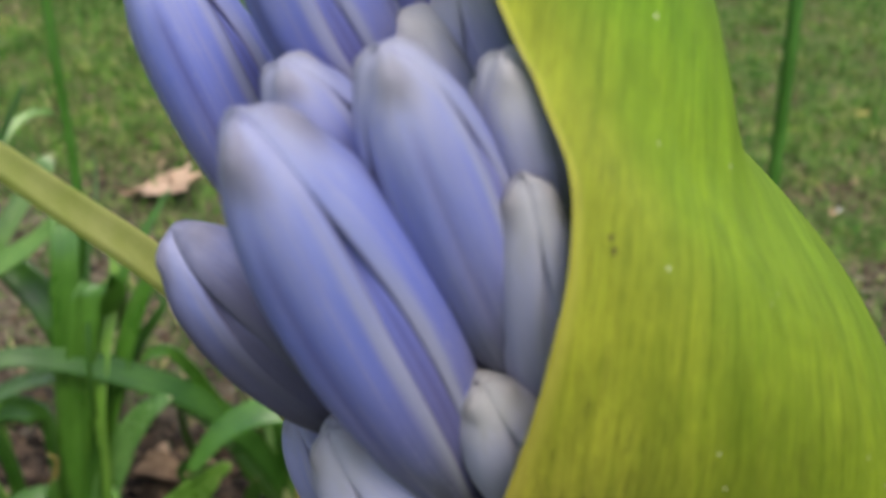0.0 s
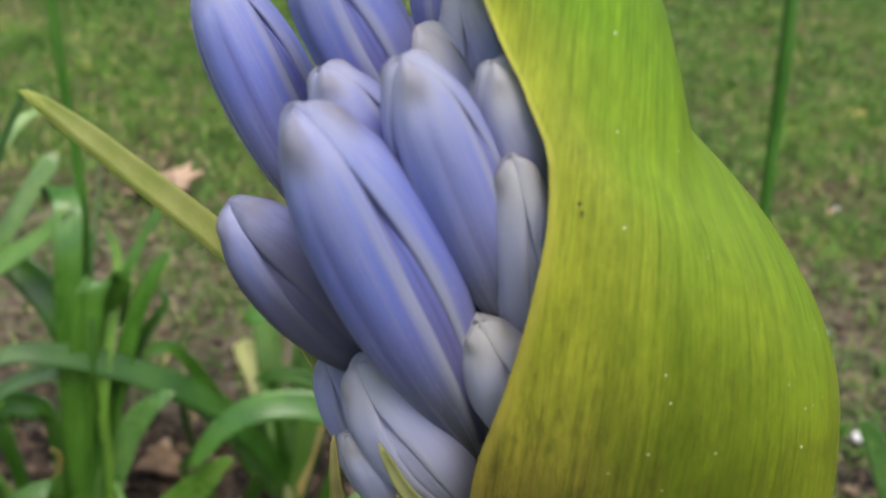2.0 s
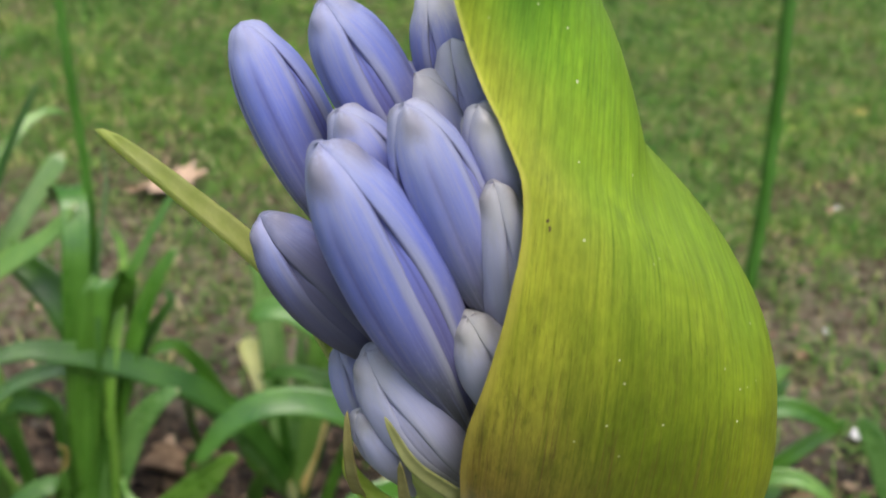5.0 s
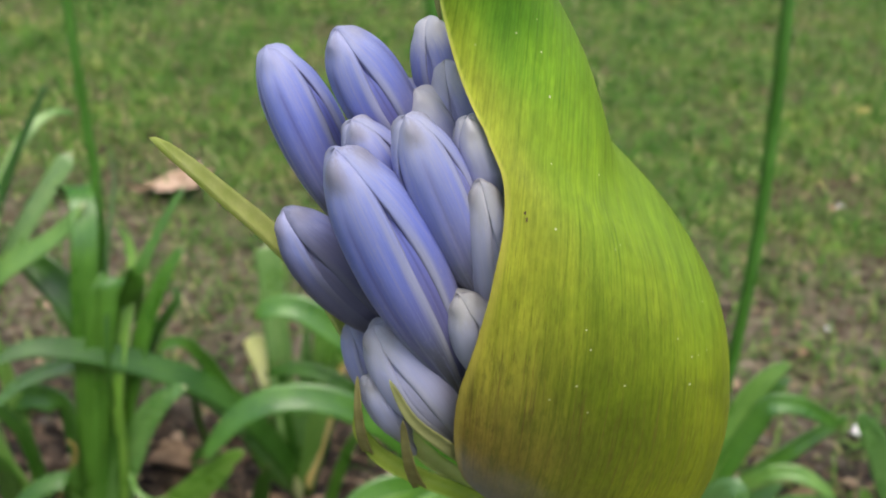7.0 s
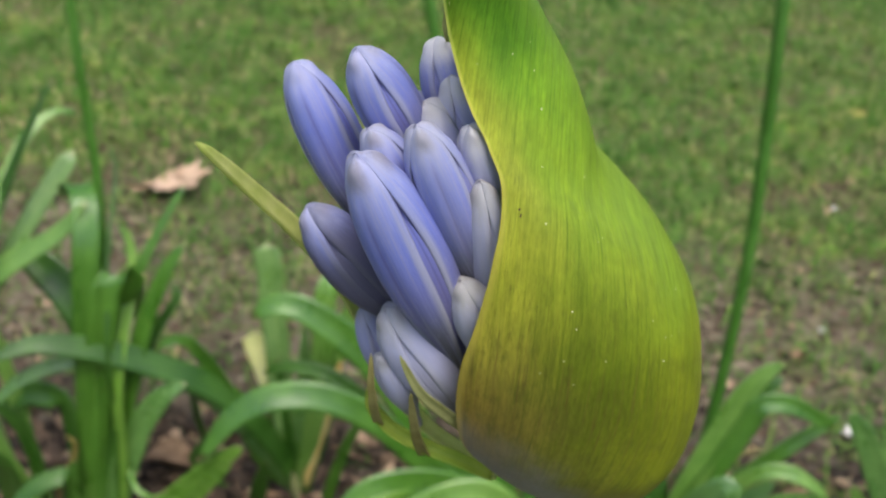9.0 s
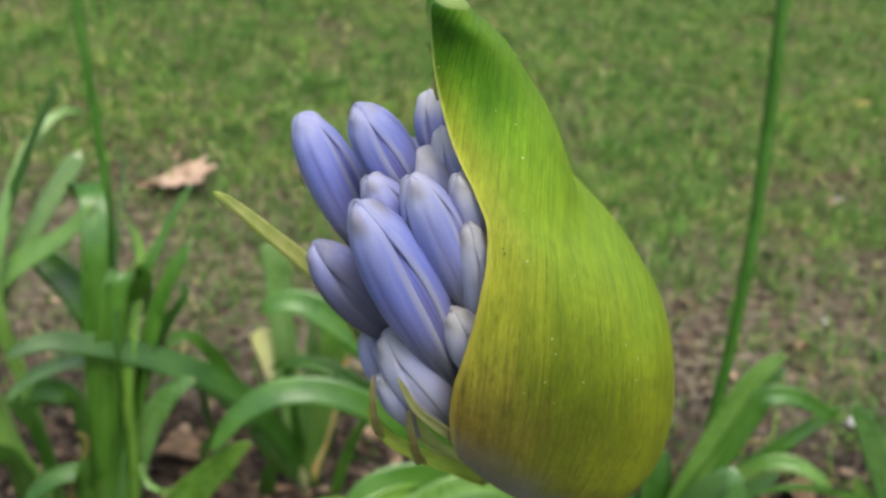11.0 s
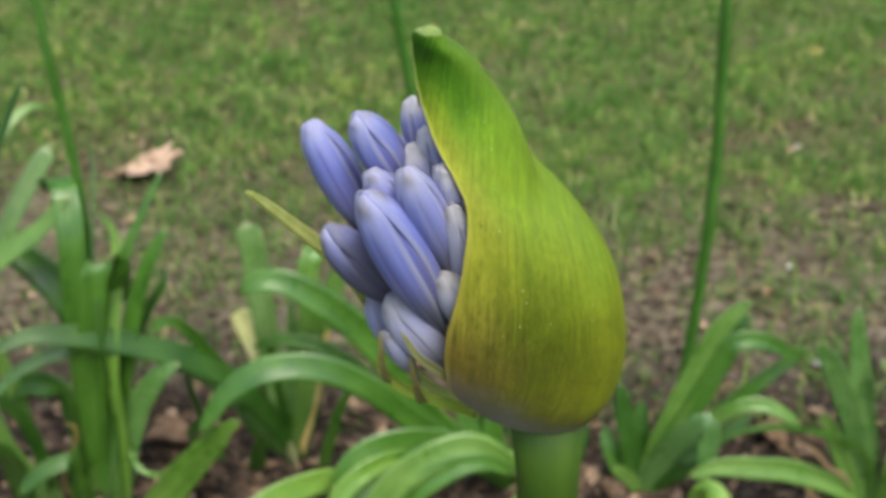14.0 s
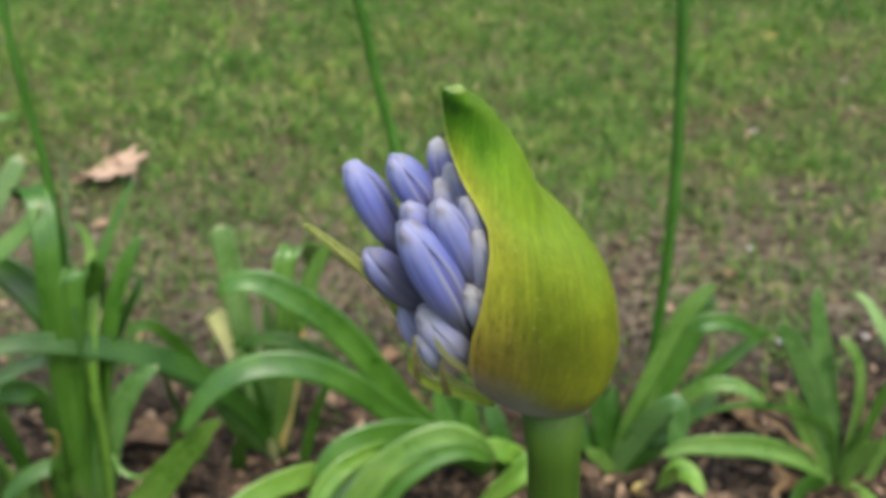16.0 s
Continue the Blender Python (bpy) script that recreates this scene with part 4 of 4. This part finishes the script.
leaf(centre, rng, ((-0.188, 1.059, 0.002), (-0.160, 1.074, 0.175), (-0.139, 1.087, 0.271), (-0.121, 1.097, 0.325), (-0.100, 1.105, 0.366), (-0.089, 1.109, 0.386)), 0.028, "light")
leaf(centre, rng, ((-0.197, 1.059, 0.002), (-0.190, 1.066, 0.138), (-0.187, 1.073, 0.241), (-0.187, 1.079, 0.300)), 0.018, "grey")
leaf(centre, rng, ((-0.196, 1.059, 0.002), (-0.212, 1.069, 0.078), (-0.234, 1.090, 0.164), (-0.248, 1.101, 0.201), (-0.265, 1.113, 0.236), (-0.271, 1.119, 0.253)), 0.028, "pale")
leaf(centre, rng, ((-0.186, 1.059, 0.015), (-0.164, 1.065, 0.115), (-0.147, 1.072, 0.187), (-0.135, 1.079, 0.246)), 0.015, "dead")
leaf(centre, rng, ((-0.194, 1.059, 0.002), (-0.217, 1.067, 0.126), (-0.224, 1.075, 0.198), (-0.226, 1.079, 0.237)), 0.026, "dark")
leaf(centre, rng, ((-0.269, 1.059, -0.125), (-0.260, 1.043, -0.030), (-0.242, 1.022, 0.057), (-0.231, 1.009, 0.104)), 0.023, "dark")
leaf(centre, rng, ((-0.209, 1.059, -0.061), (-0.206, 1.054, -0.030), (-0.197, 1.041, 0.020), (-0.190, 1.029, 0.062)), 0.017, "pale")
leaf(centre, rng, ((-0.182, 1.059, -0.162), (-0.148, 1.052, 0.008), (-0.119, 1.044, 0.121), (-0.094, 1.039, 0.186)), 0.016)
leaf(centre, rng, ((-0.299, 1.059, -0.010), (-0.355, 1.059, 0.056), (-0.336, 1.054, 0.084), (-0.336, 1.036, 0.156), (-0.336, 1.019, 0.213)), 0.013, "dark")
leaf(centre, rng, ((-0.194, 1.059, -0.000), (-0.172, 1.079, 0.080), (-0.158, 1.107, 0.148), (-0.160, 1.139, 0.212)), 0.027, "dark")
middle, rng = plant((0.184, 1.007, 0.000), "agapanthus clump of long glossy leaves arching low over the soil"), random.Random(3)
leaf(middle, rng, ((0.157, 1.007, 0.007), (0.060, 1.004, 0.100), (0.018, 1.003, 0.149), (-0.022, 1.000, 0.220), (-0.060, 0.998, 0.281), (-0.104, 0.995, 0.334), (-0.146, 0.992, 0.370), (-0.188, 0.990, 0.391), (-0.219, 0.988, 0.386), (-0.239, 0.987, 0.364)), 0.038)
leaf(middle, rng, ((0.149, 1.007, 0.007), (0.042, 0.996, 0.108), (-0.015, 0.988, 0.163), (-0.062, 0.979, 0.218), (-0.114, 0.969, 0.256), (-0.166, 0.960, 0.272), (-0.219, 0.950, 0.266), (-0.258, 0.941, 0.237), (-0.284, 0.932, 0.199), (-0.299, 0.927, 0.173)), 0.035)
leaf(middle, rng, ((0.139, 1.007, 0.020), (-0.016, 1.016, 0.130), (-0.065, 1.021, 0.190), (-0.112, 1.026, 0.236), (-0.159, 1.030, 0.259), (-0.206, 1.034, 0.259), (-0.239, 1.037, 0.243)), 0.024)
leaf(middle, rng, ((0.176, 1.007, -0.018), (0.093, 0.987, 0.093), (0.042, 0.973, 0.123), (0.001, 0.960, 0.139), (-0.046, 0.944, 0.145), (-0.086, 0.927, 0.133), (-0.118, 0.907, 0.099)), 0.039)
leaf(middle, rng, ((0.211, 1.007, -0.010), (0.226, 1.007, 0.042), (0.187, 0.973, 0.039), (0.138, 0.908, 0.060), (0.083, 0.807, 0.109)), 0.041, "bright")
leaf(middle, rng, ((0.212, 1.007, -0.007), (0.180, 0.995, 0.057), (0.135, 0.978, 0.087), (0.091, 0.957, 0.095)), 0.030, "bright")
leaf(middle, rng, ((-0.096, 1.007, -0.113), (-0.137, 0.972, 0.046), (-0.184, 0.944, 0.052), (-0.236, 0.904, 0.050), (-0.271, 0.867, 0.040)), 0.035, "bright")
leaf(middle, rng, ((0.184, 1.007, 0.006), (0.096, 1.033, 0.062), (0.072, 1.048, 0.101), (0.067, 1.067, 0.149)), 0.026)
leaf(middle, rng, ((0.184, 1.007, 0.006), (0.119, 1.032, 0.068), (0.114, 1.057, 0.127)), 0.032)
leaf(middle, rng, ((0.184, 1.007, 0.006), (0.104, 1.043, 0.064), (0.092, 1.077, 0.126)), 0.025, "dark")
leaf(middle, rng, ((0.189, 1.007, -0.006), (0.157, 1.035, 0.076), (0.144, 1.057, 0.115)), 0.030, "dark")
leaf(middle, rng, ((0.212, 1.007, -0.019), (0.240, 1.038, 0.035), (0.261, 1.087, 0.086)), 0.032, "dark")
front, rng = plant((-0.088, 0.852, 0.000), "agapanthus clump of broad light green leaves arching sideways"), random.Random(6)
leaf(front, rng, ((-0.088, 0.852, -0.000), (-0.052, 0.865, 0.107), (-0.008, 0.879, 0.159), (0.035, 0.891, 0.183), (0.074, 0.901, 0.185), (0.108, 0.910, 0.164), (0.128, 0.916, 0.140), (0.143, 0.922, 0.112)), 0.040, "light")
leaf(front, rng, ((-0.080, 0.852, -0.001), (-0.017, 0.866, 0.106), (0.025, 0.876, 0.151), (0.062, 0.885, 0.169), (0.097, 0.893, 0.167), (0.123, 0.899, 0.150), (0.137, 0.902, 0.135)), 0.029)
leaf(front, rng, ((-0.098, 0.852, 0.000), (-0.112, 0.880, 0.085), (-0.080, 0.907, 0.120), (-0.040, 0.932, 0.127), (0.008, 0.962, 0.123)), 0.027, "bright")
leaf(front, rng, ((-0.092, 0.852, 0.000), (-0.091, 0.879, 0.080), (-0.053, 0.908, 0.107), (-0.005, 0.942, 0.116)), 0.022, "dark")
leaf(front, rng, ((-0.088, 0.852, -0.000), (-0.068, 0.883, 0.080), (-0.031, 0.914, 0.108), (0.007, 0.942, 0.115)), 0.026)
right, rng = plant((0.347, 1.006, 0.000), "agapanthus with a fan of pale green leaves and a tall stem"), random.Random(4)
leaf(right, rng, ((0.343, 1.006, 0.000), (0.361, 1.010, 0.088), (0.386, 1.017, 0.183), (0.408, 1.024, 0.253), (0.427, 1.029, 0.305), (0.444, 1.033, 0.328), (0.465, 1.036, 0.341)), 0.033, "light")
leaf(right, rng, ((0.368, 1.006, -0.010), (0.379, 1.006, 0.086), (0.428, 1.033, 0.216), (0.452, 1.050, 0.266), (0.469, 1.060, 0.291), (0.482, 1.066, 0.302)), 0.022, "dark")
leaf(right, rng, ((0.347, 1.006, 0.000), (0.378, 1.009, 0.104), (0.411, 1.013, 0.192), (0.430, 1.017, 0.248), (0.444, 1.019, 0.283), (0.468, 1.020, 0.287), (0.508, 1.023, 0.274), (0.551, 1.026, 0.249)), 0.027)
leaf(right, rng, ((0.350, 1.006, 0.000), (0.398, 1.015, 0.088), (0.445, 1.025, 0.144), (0.486, 1.035, 0.182), (0.524, 1.044, 0.216), (0.553, 1.051, 0.238), (0.570, 1.056, 0.253)), 0.024)
leaf(right, rng, ((0.354, 1.006, 0.000), (0.398, 1.001, 0.107), (0.435, 0.997, 0.163), (0.464, 0.994, 0.188), (0.497, 0.991, 0.193), (0.531, 0.988, 0.176), (0.555, 0.986, 0.158)), 0.021, "light")
leaf(right, rng, ((0.341, 1.006, -0.002), (0.368, 0.995, 0.083), (0.395, 0.980, 0.150), (0.413, 0.973, 0.169), (0.418, 0.967, 0.146), (0.410, 0.946, 0.083)), 0.033, "grey")
leaf(right, rng, ((0.343, 1.006, 0.000), (0.321, 1.019, 0.081), (0.308, 1.033, 0.138), (0.301, 1.046, 0.182)), 0.026, "dark")
leaf(right, rng, ((0.347, 1.006, 0.000), (0.342, 1.029, 0.083), (0.336, 1.056, 0.143)), 0.023, "dark")
leaf(right, rng, ((0.336, 1.006, 0.001), (0.300, 1.026, 0.057), (0.286, 1.046, 0.098)), 0.025)
leaf(right, rng, ((0.421, 1.006, -0.136), (0.415, 0.963, 0.018), (0.419, 0.940, 0.075), (0.435, 0.919, 0.080), (0.445, 0.886, 0.072)), 0.035, "bright")
leaf(right, rng, ((0.352, 1.006, 0.000), (0.375, 1.028, 0.089), (0.396, 1.046, 0.130), (0.421, 1.066, 0.168)), 0.024, "dark")
leaf(right, rng, ((0.354, 1.006, 0.000), (0.417, 1.013, 0.072), (0.465, 1.021, 0.116), (0.497, 1.026, 0.144)), 0.022)
leaf(right, rng, ((0.347, 1.006, -0.002), (0.309, 0.987, 0.059), (0.289, 0.976, 0.082)), 0.019, "light")
leaf(right, rng, ((0.353, 1.006, -0.005), (0.383, 0.997, 0.040), (0.412, 0.986, 0.067)), 0.021, "dark")
corner, rng = plant((0.690, 0.972, 0.000), "agapanthus with bent-over strap leaves at the lawn's edge"), random.Random(5)
leaf(corner, rng, ((0.688, 0.972, 0.009), (0.613, 0.967, 0.066), (0.555, 0.962, 0.092), (0.482, 0.954, 0.108), (0.421, 0.947, 0.111), (0.390, 0.942, 0.099)), 0.032, "light")
leaf(corner, rng, ((0.684, 0.972, 0.015), (0.642, 0.968, 0.131), (0.592, 0.965, 0.160), (0.547, 0.962, 0.175), (0.503, 0.959, 0.182), (0.458, 0.955, 0.175), (0.431, 0.952, 0.160)), 0.010)
leaf(corner, rng, ((0.687, 0.972, 0.003), (0.663, 0.979, 0.104), (0.635, 0.990, 0.205), (0.613, 1.000, 0.279), (0.600, 1.008, 0.333), (0.599, 1.012, 0.355)), 0.030, "grey")
leaf(corner, rng, ((0.684, 0.972, 0.003), (0.644, 0.977, 0.123), (0.607, 0.983, 0.209), (0.570, 0.988, 0.274), (0.545, 0.992, 0.307)), 0.031, "grey")
leaf(corner, rng, ((0.695, 0.972, 0.003), (0.691, 0.972, 0.104), (0.682, 0.972, 0.187), (0.668, 0.972, 0.239), (0.646, 0.972, 0.276), (0.628, 0.972, 0.292)), 0.024, "light")
leaf(corner, rng, ((0.700, 0.972, 0.003), (0.710, 0.972, 0.109), (0.719, 0.972, 0.186), (0.732, 0.972, 0.238)), 0.026)
leaf(corner, rng, ((0.678, 0.972, 0.003), (0.633, 0.972, 0.086), (0.598, 0.972, 0.152), (0.574, 0.972, 0.198)), 0.022, "light")
leaf(corner, rng, ((0.681, 0.972, 0.009), (0.653, 0.980, 0.074), (0.633, 0.992, 0.135), (0.622, 1.002, 0.177)), 0.014, "dark")
leaf(corner, rng, ((0.698, 0.972, 0.003), (0.705, 0.961, 0.062), (0.718, 0.942, 0.120)), 0.027, "light")
leaf(corner, rng, ((0.684, 0.972, -0.007), (0.633, 0.946, 0.029), (0.578, 0.892, 0.043)), 0.027, "dark")
leaf(corner, rng, ((0.694, 0.972, -0.010), (0.712, 0.947, 0.002), (0.720, 0.892, 0.027)), 0.029, "bright")
leaf(corner, rng, ((0.667, 0.972, -0.009), (0.648, 0.969, -0.002), (0.611, 0.959, 0.025), (0.563, 0.942, 0.082)), 0.008, "brown")
leaf(corner, rng, ((0.659, 0.972, -0.010), (0.642, 0.972, 0.064), (0.596, 0.965, 0.105), (0.559, 0.956, 0.148), (0.542, 0.952, 0.158)), 0.006, "brown")
leaf(corner, rng, ((0.647, 0.972, -0.021), (0.599, 0.950, 0.022), (0.574, 0.931, 0.028), (0.578, 0.912, 0.028)), 0.007, "brown")
leaf(corner, rng, ((0.602, 0.972, -0.010), (0.554, 0.972, 0.113), (0.533, 0.967, 0.135), (0.510, 0.958, 0.169), (0.494, 0.952, 0.179)), 0.006, "brown")
leaf(corner, rng, ((0.735, 0.972, -0.010), (0.751, 0.972, 0.087), (0.759, 0.972, 0.174), (0.716, 1.031, 0.274), (0.699, 1.057, 0.296), (0.685, 1.072, 0.301)), 0.023, "light")
for clump, pts, r in ((left, ((-0.511, 1.033, -0.052), (-0.461, 1.033, 0.267), (-0.446, 1.033, 0.392), (-0.440, 1.033, 0.539), (-0.444, 1.033, 0.654), (-0.446, 1.033, 0.798)), 0.0062), (middle, ((0.128, 1.215, 0.000), (0.071, 1.215, 0.231), (0.006, 1.215, 0.473), (-0.023, 1.215, 0.602), (-0.043, 1.215, 0.708), (-0.063, 1.215, 0.805)), 0.0080), (right, ((0.374, 1.034, 0.000), (0.386, 1.034, 0.182), (0.385, 1.034, 0.367), (0.377, 1.034, 0.529), (0.361, 1.034, 0.685), (0.343, 1.034, 0.835)), 0.0080)):
    part("scape", tube("scape", pts, (r * 1.15, r, r * 0.95, r * 0.9), M_SCAPE, clump.location, 40, 14), clump, "tall bare green flower stem")


# ---------------------------------------------------------------- small things on the ground
def lobed_leaf(name, place, size, material, label, seed, lift=0.2):
    """A fallen plane-tree leaf: five toothed lobes round the stalk, dry and curling."""
    lobes = ((-75, 0.80), (-48, 0.95), (-18, 0.80), (25, 1.0), (150, 0.62), (-150, 0.62), (88, 0.55))
    n, rings = 120, 7
    v, uv = [(0, 0, 0.02)], [(0, 0)]
    for i in range(1, rings + 1):
        for j in range(n):
            a = -180 + 360 * j / n
            r = 0.20
            for at, long in lobes:
                dist = abs((a - at + 180) % 360 - 180)
                r = max(r, 0.36, long * (1 - dist / 27) ** 0.8 * (1 + 0.06 * math.cos(dist * 0.55)) if dist < 27 else 0.0)
            q = i / rings
            t = radians(a)
            curl = lift * (r * q) ** 2 * (1.0 + 0.8 * math.sin(2 * t + seed)) - 0.10 * q * math.cos(5 * t) * r
            v.append((r * q * math.cos(t), r * q * math.sin(t), curl + 0.03 * noise.noise(Vector((r * q * 4 * math.cos(t), r * q * 4 * math.sin(t), seed)))))
            uv.append((q, j / n))
    f = [(0, 1 + j, 1 + (j + 1) % n) for j in range(n)] + grid_faces(rings, n, 1, True)
    k = len(v)
    v = [Vector(p) * size for p in v]
    v += [p - Vector((0, 0, 0.0012)) for p in v]
    f += [tuple(x + k for x in reversed(face)) for face in f]
    last = 1 + (rings - 1) * n
    f += [(last + (j + 1) % n, last + j, last + j + k, last + (j + 1) % n + k) for j in range(n)]
    ob = new(name, mesh_of(name, v, f, material))
    ob.matrix_basis = place
    part("stalk", tube("stalk", ((-0.05 * size, 0, 0.02 * size), (-0.3 * size, 0.05 * size, 0.012), (-0.5 * size, 0.0, 0.0)), (0.0018, 0.0014, 0.002), material, (0, 0, 0), 12, 8), ob)
    return tagged(ob, label, "leaf", "fallen leaves")


def dry_leaf(x, y, size, turn, seed, material=None, label="curled brown dead leaf on the soil"):
    rng = random.Random(seed)
    rows, cols = 12, 7
    v = []
    for i in range(rows):
        s = i / (rows - 1)
        w = 0.36 * math.sin(math.pi * min(1, s * 0.94 + 0.04)) ** 0.8
        for j in range(cols):
            q = 2 * j / (cols - 1) - 1
            v.append((size * (s - 0.5), size * w * q, size * (0.75 * w * q * q + 0.10 * math.sin(s * 3.1 + seed) + 0.04 * noise.noise(Vector((s * 4, q * 2, seed))))))
    low = min(p[2] for p in v)
    v = [(a, b, c - low) for a, b, c in v]
    k = len(v)
    v += [(a, b, c + 0.0015) for a, b, c in v]
    f = [tuple(reversed(g)) for g in grid_faces(rows, cols)] + grid_faces(rows, cols, k)
    ob = new("fallen_leaf", mesh_of("fallen_leaf", v, f, material or M_BROWN))
    ob.matrix_basis = pose(x, y, bumps(x, y) - 0.001, rng.uniform(-8, 8), rng.uniform(-8, 8), turn)
    return tagged(ob, label, "leaf", "fallen leaves")


def petal_heap(x, y, size, material, label, name, seed):
    """A small crumpled bloom: a few cupped petals in one mesh."""
    rng = random.Random(seed)
    v, f = [], []
    for k in range(5):
        a0 = k * 72 + rng.uniform(-20, 20)
        start = len(v)
        for i in range(5):
            s = i / 4
            for j in range(5):
                q = j / 2 - 1
                a = radians(a0 + 34 * q * math.sin(0.5 + 2.2 * s))
                v.append((size * s * math.cos(a), size * s * math.sin(a), size * (0.15 + 0.75 * s * s * rng.uniform(0.7, 1.0) + 0.12 * q * q)))
        f += grid_faces(5, 5, start)
    ob = new(name, mesh_of(name, v, f, material))
    ob.matrix_basis = pose(x, y, bumps(x, y) - size * 0.1, rng.uniform(-10, 10), rng.uniform(-10, 10), rng.uniform(0, 360))
    return tagged(ob, label, "petal", "fallen blooms")


lobed_leaf("fallen_leaf", pose(-0.680, 2.028, 0.042, 14, -4, -80), 0.150, M_TAN, "dry tan lobed plane-tree leaf resting on the grass", 3, 0.15)
for x, y, size, turn, seed in ((-0.400, 1.091, 0.085, 10, 1), (-0.345, 1.02, 0.06, 70, 2), (0.617, 0.965, 0.065, 150, 3), (0.655, 1.01, 0.05, 40, 4), (-0.013, 1.299, 0.05, 30, 5), (0.58, 1.13, 0.07, 120, 6),
                               (-0.62, 1.33, 0.07, 15, 7), (-0.56, 1.26, 0.06, 80, 8), (0.23, 0.93, 0.06, 200, 9), (-0.10, 0.97, 0.05, 100, 10), (0.02, 1.17, 0.06, 140, 12), (0.30, 1.0, 0.05, 300, 13), (0.70, 1.55, 0.05, 45, 14)):
    dry_leaf(x, y, size, turn, seed)
dry_leaf(-0.668, 1.800, 0.036, 15, 17, M_TAN, "small curled tan leaf on the lawn")
dry_leaf(0.963, 2.244, 0.030, 60, 16, M_TAN, "small curled tan leaf on the lawn")
dry_leaf(0.380, 0.964, 0.032, 20, 15, M_YELLOW, "small yellow fallen leaf on the soil")
petal_heap(1.267, 2.986, 0.026, M_YELLOW, "pale yellow fallen bloom on the lawn", "fallen_bloom", 1)
for x, y, size, seed in ((0.732, 1.325, 0.016, 2), (0.779, 1.655, 0.012, 3), (0.473, 1.260, 0.009, 4), (0.894, 1.336, 0.008, 5), (0.982, 2.262, 0.011, 6), (1.389, 2.638, 0.009, 8), (1.316, 2.403, 0.008, 9)):
    petal_heap(x, y, size, M_WHITE, "small white fallen bloom on the bare soil", "fallen_bloom", seed)
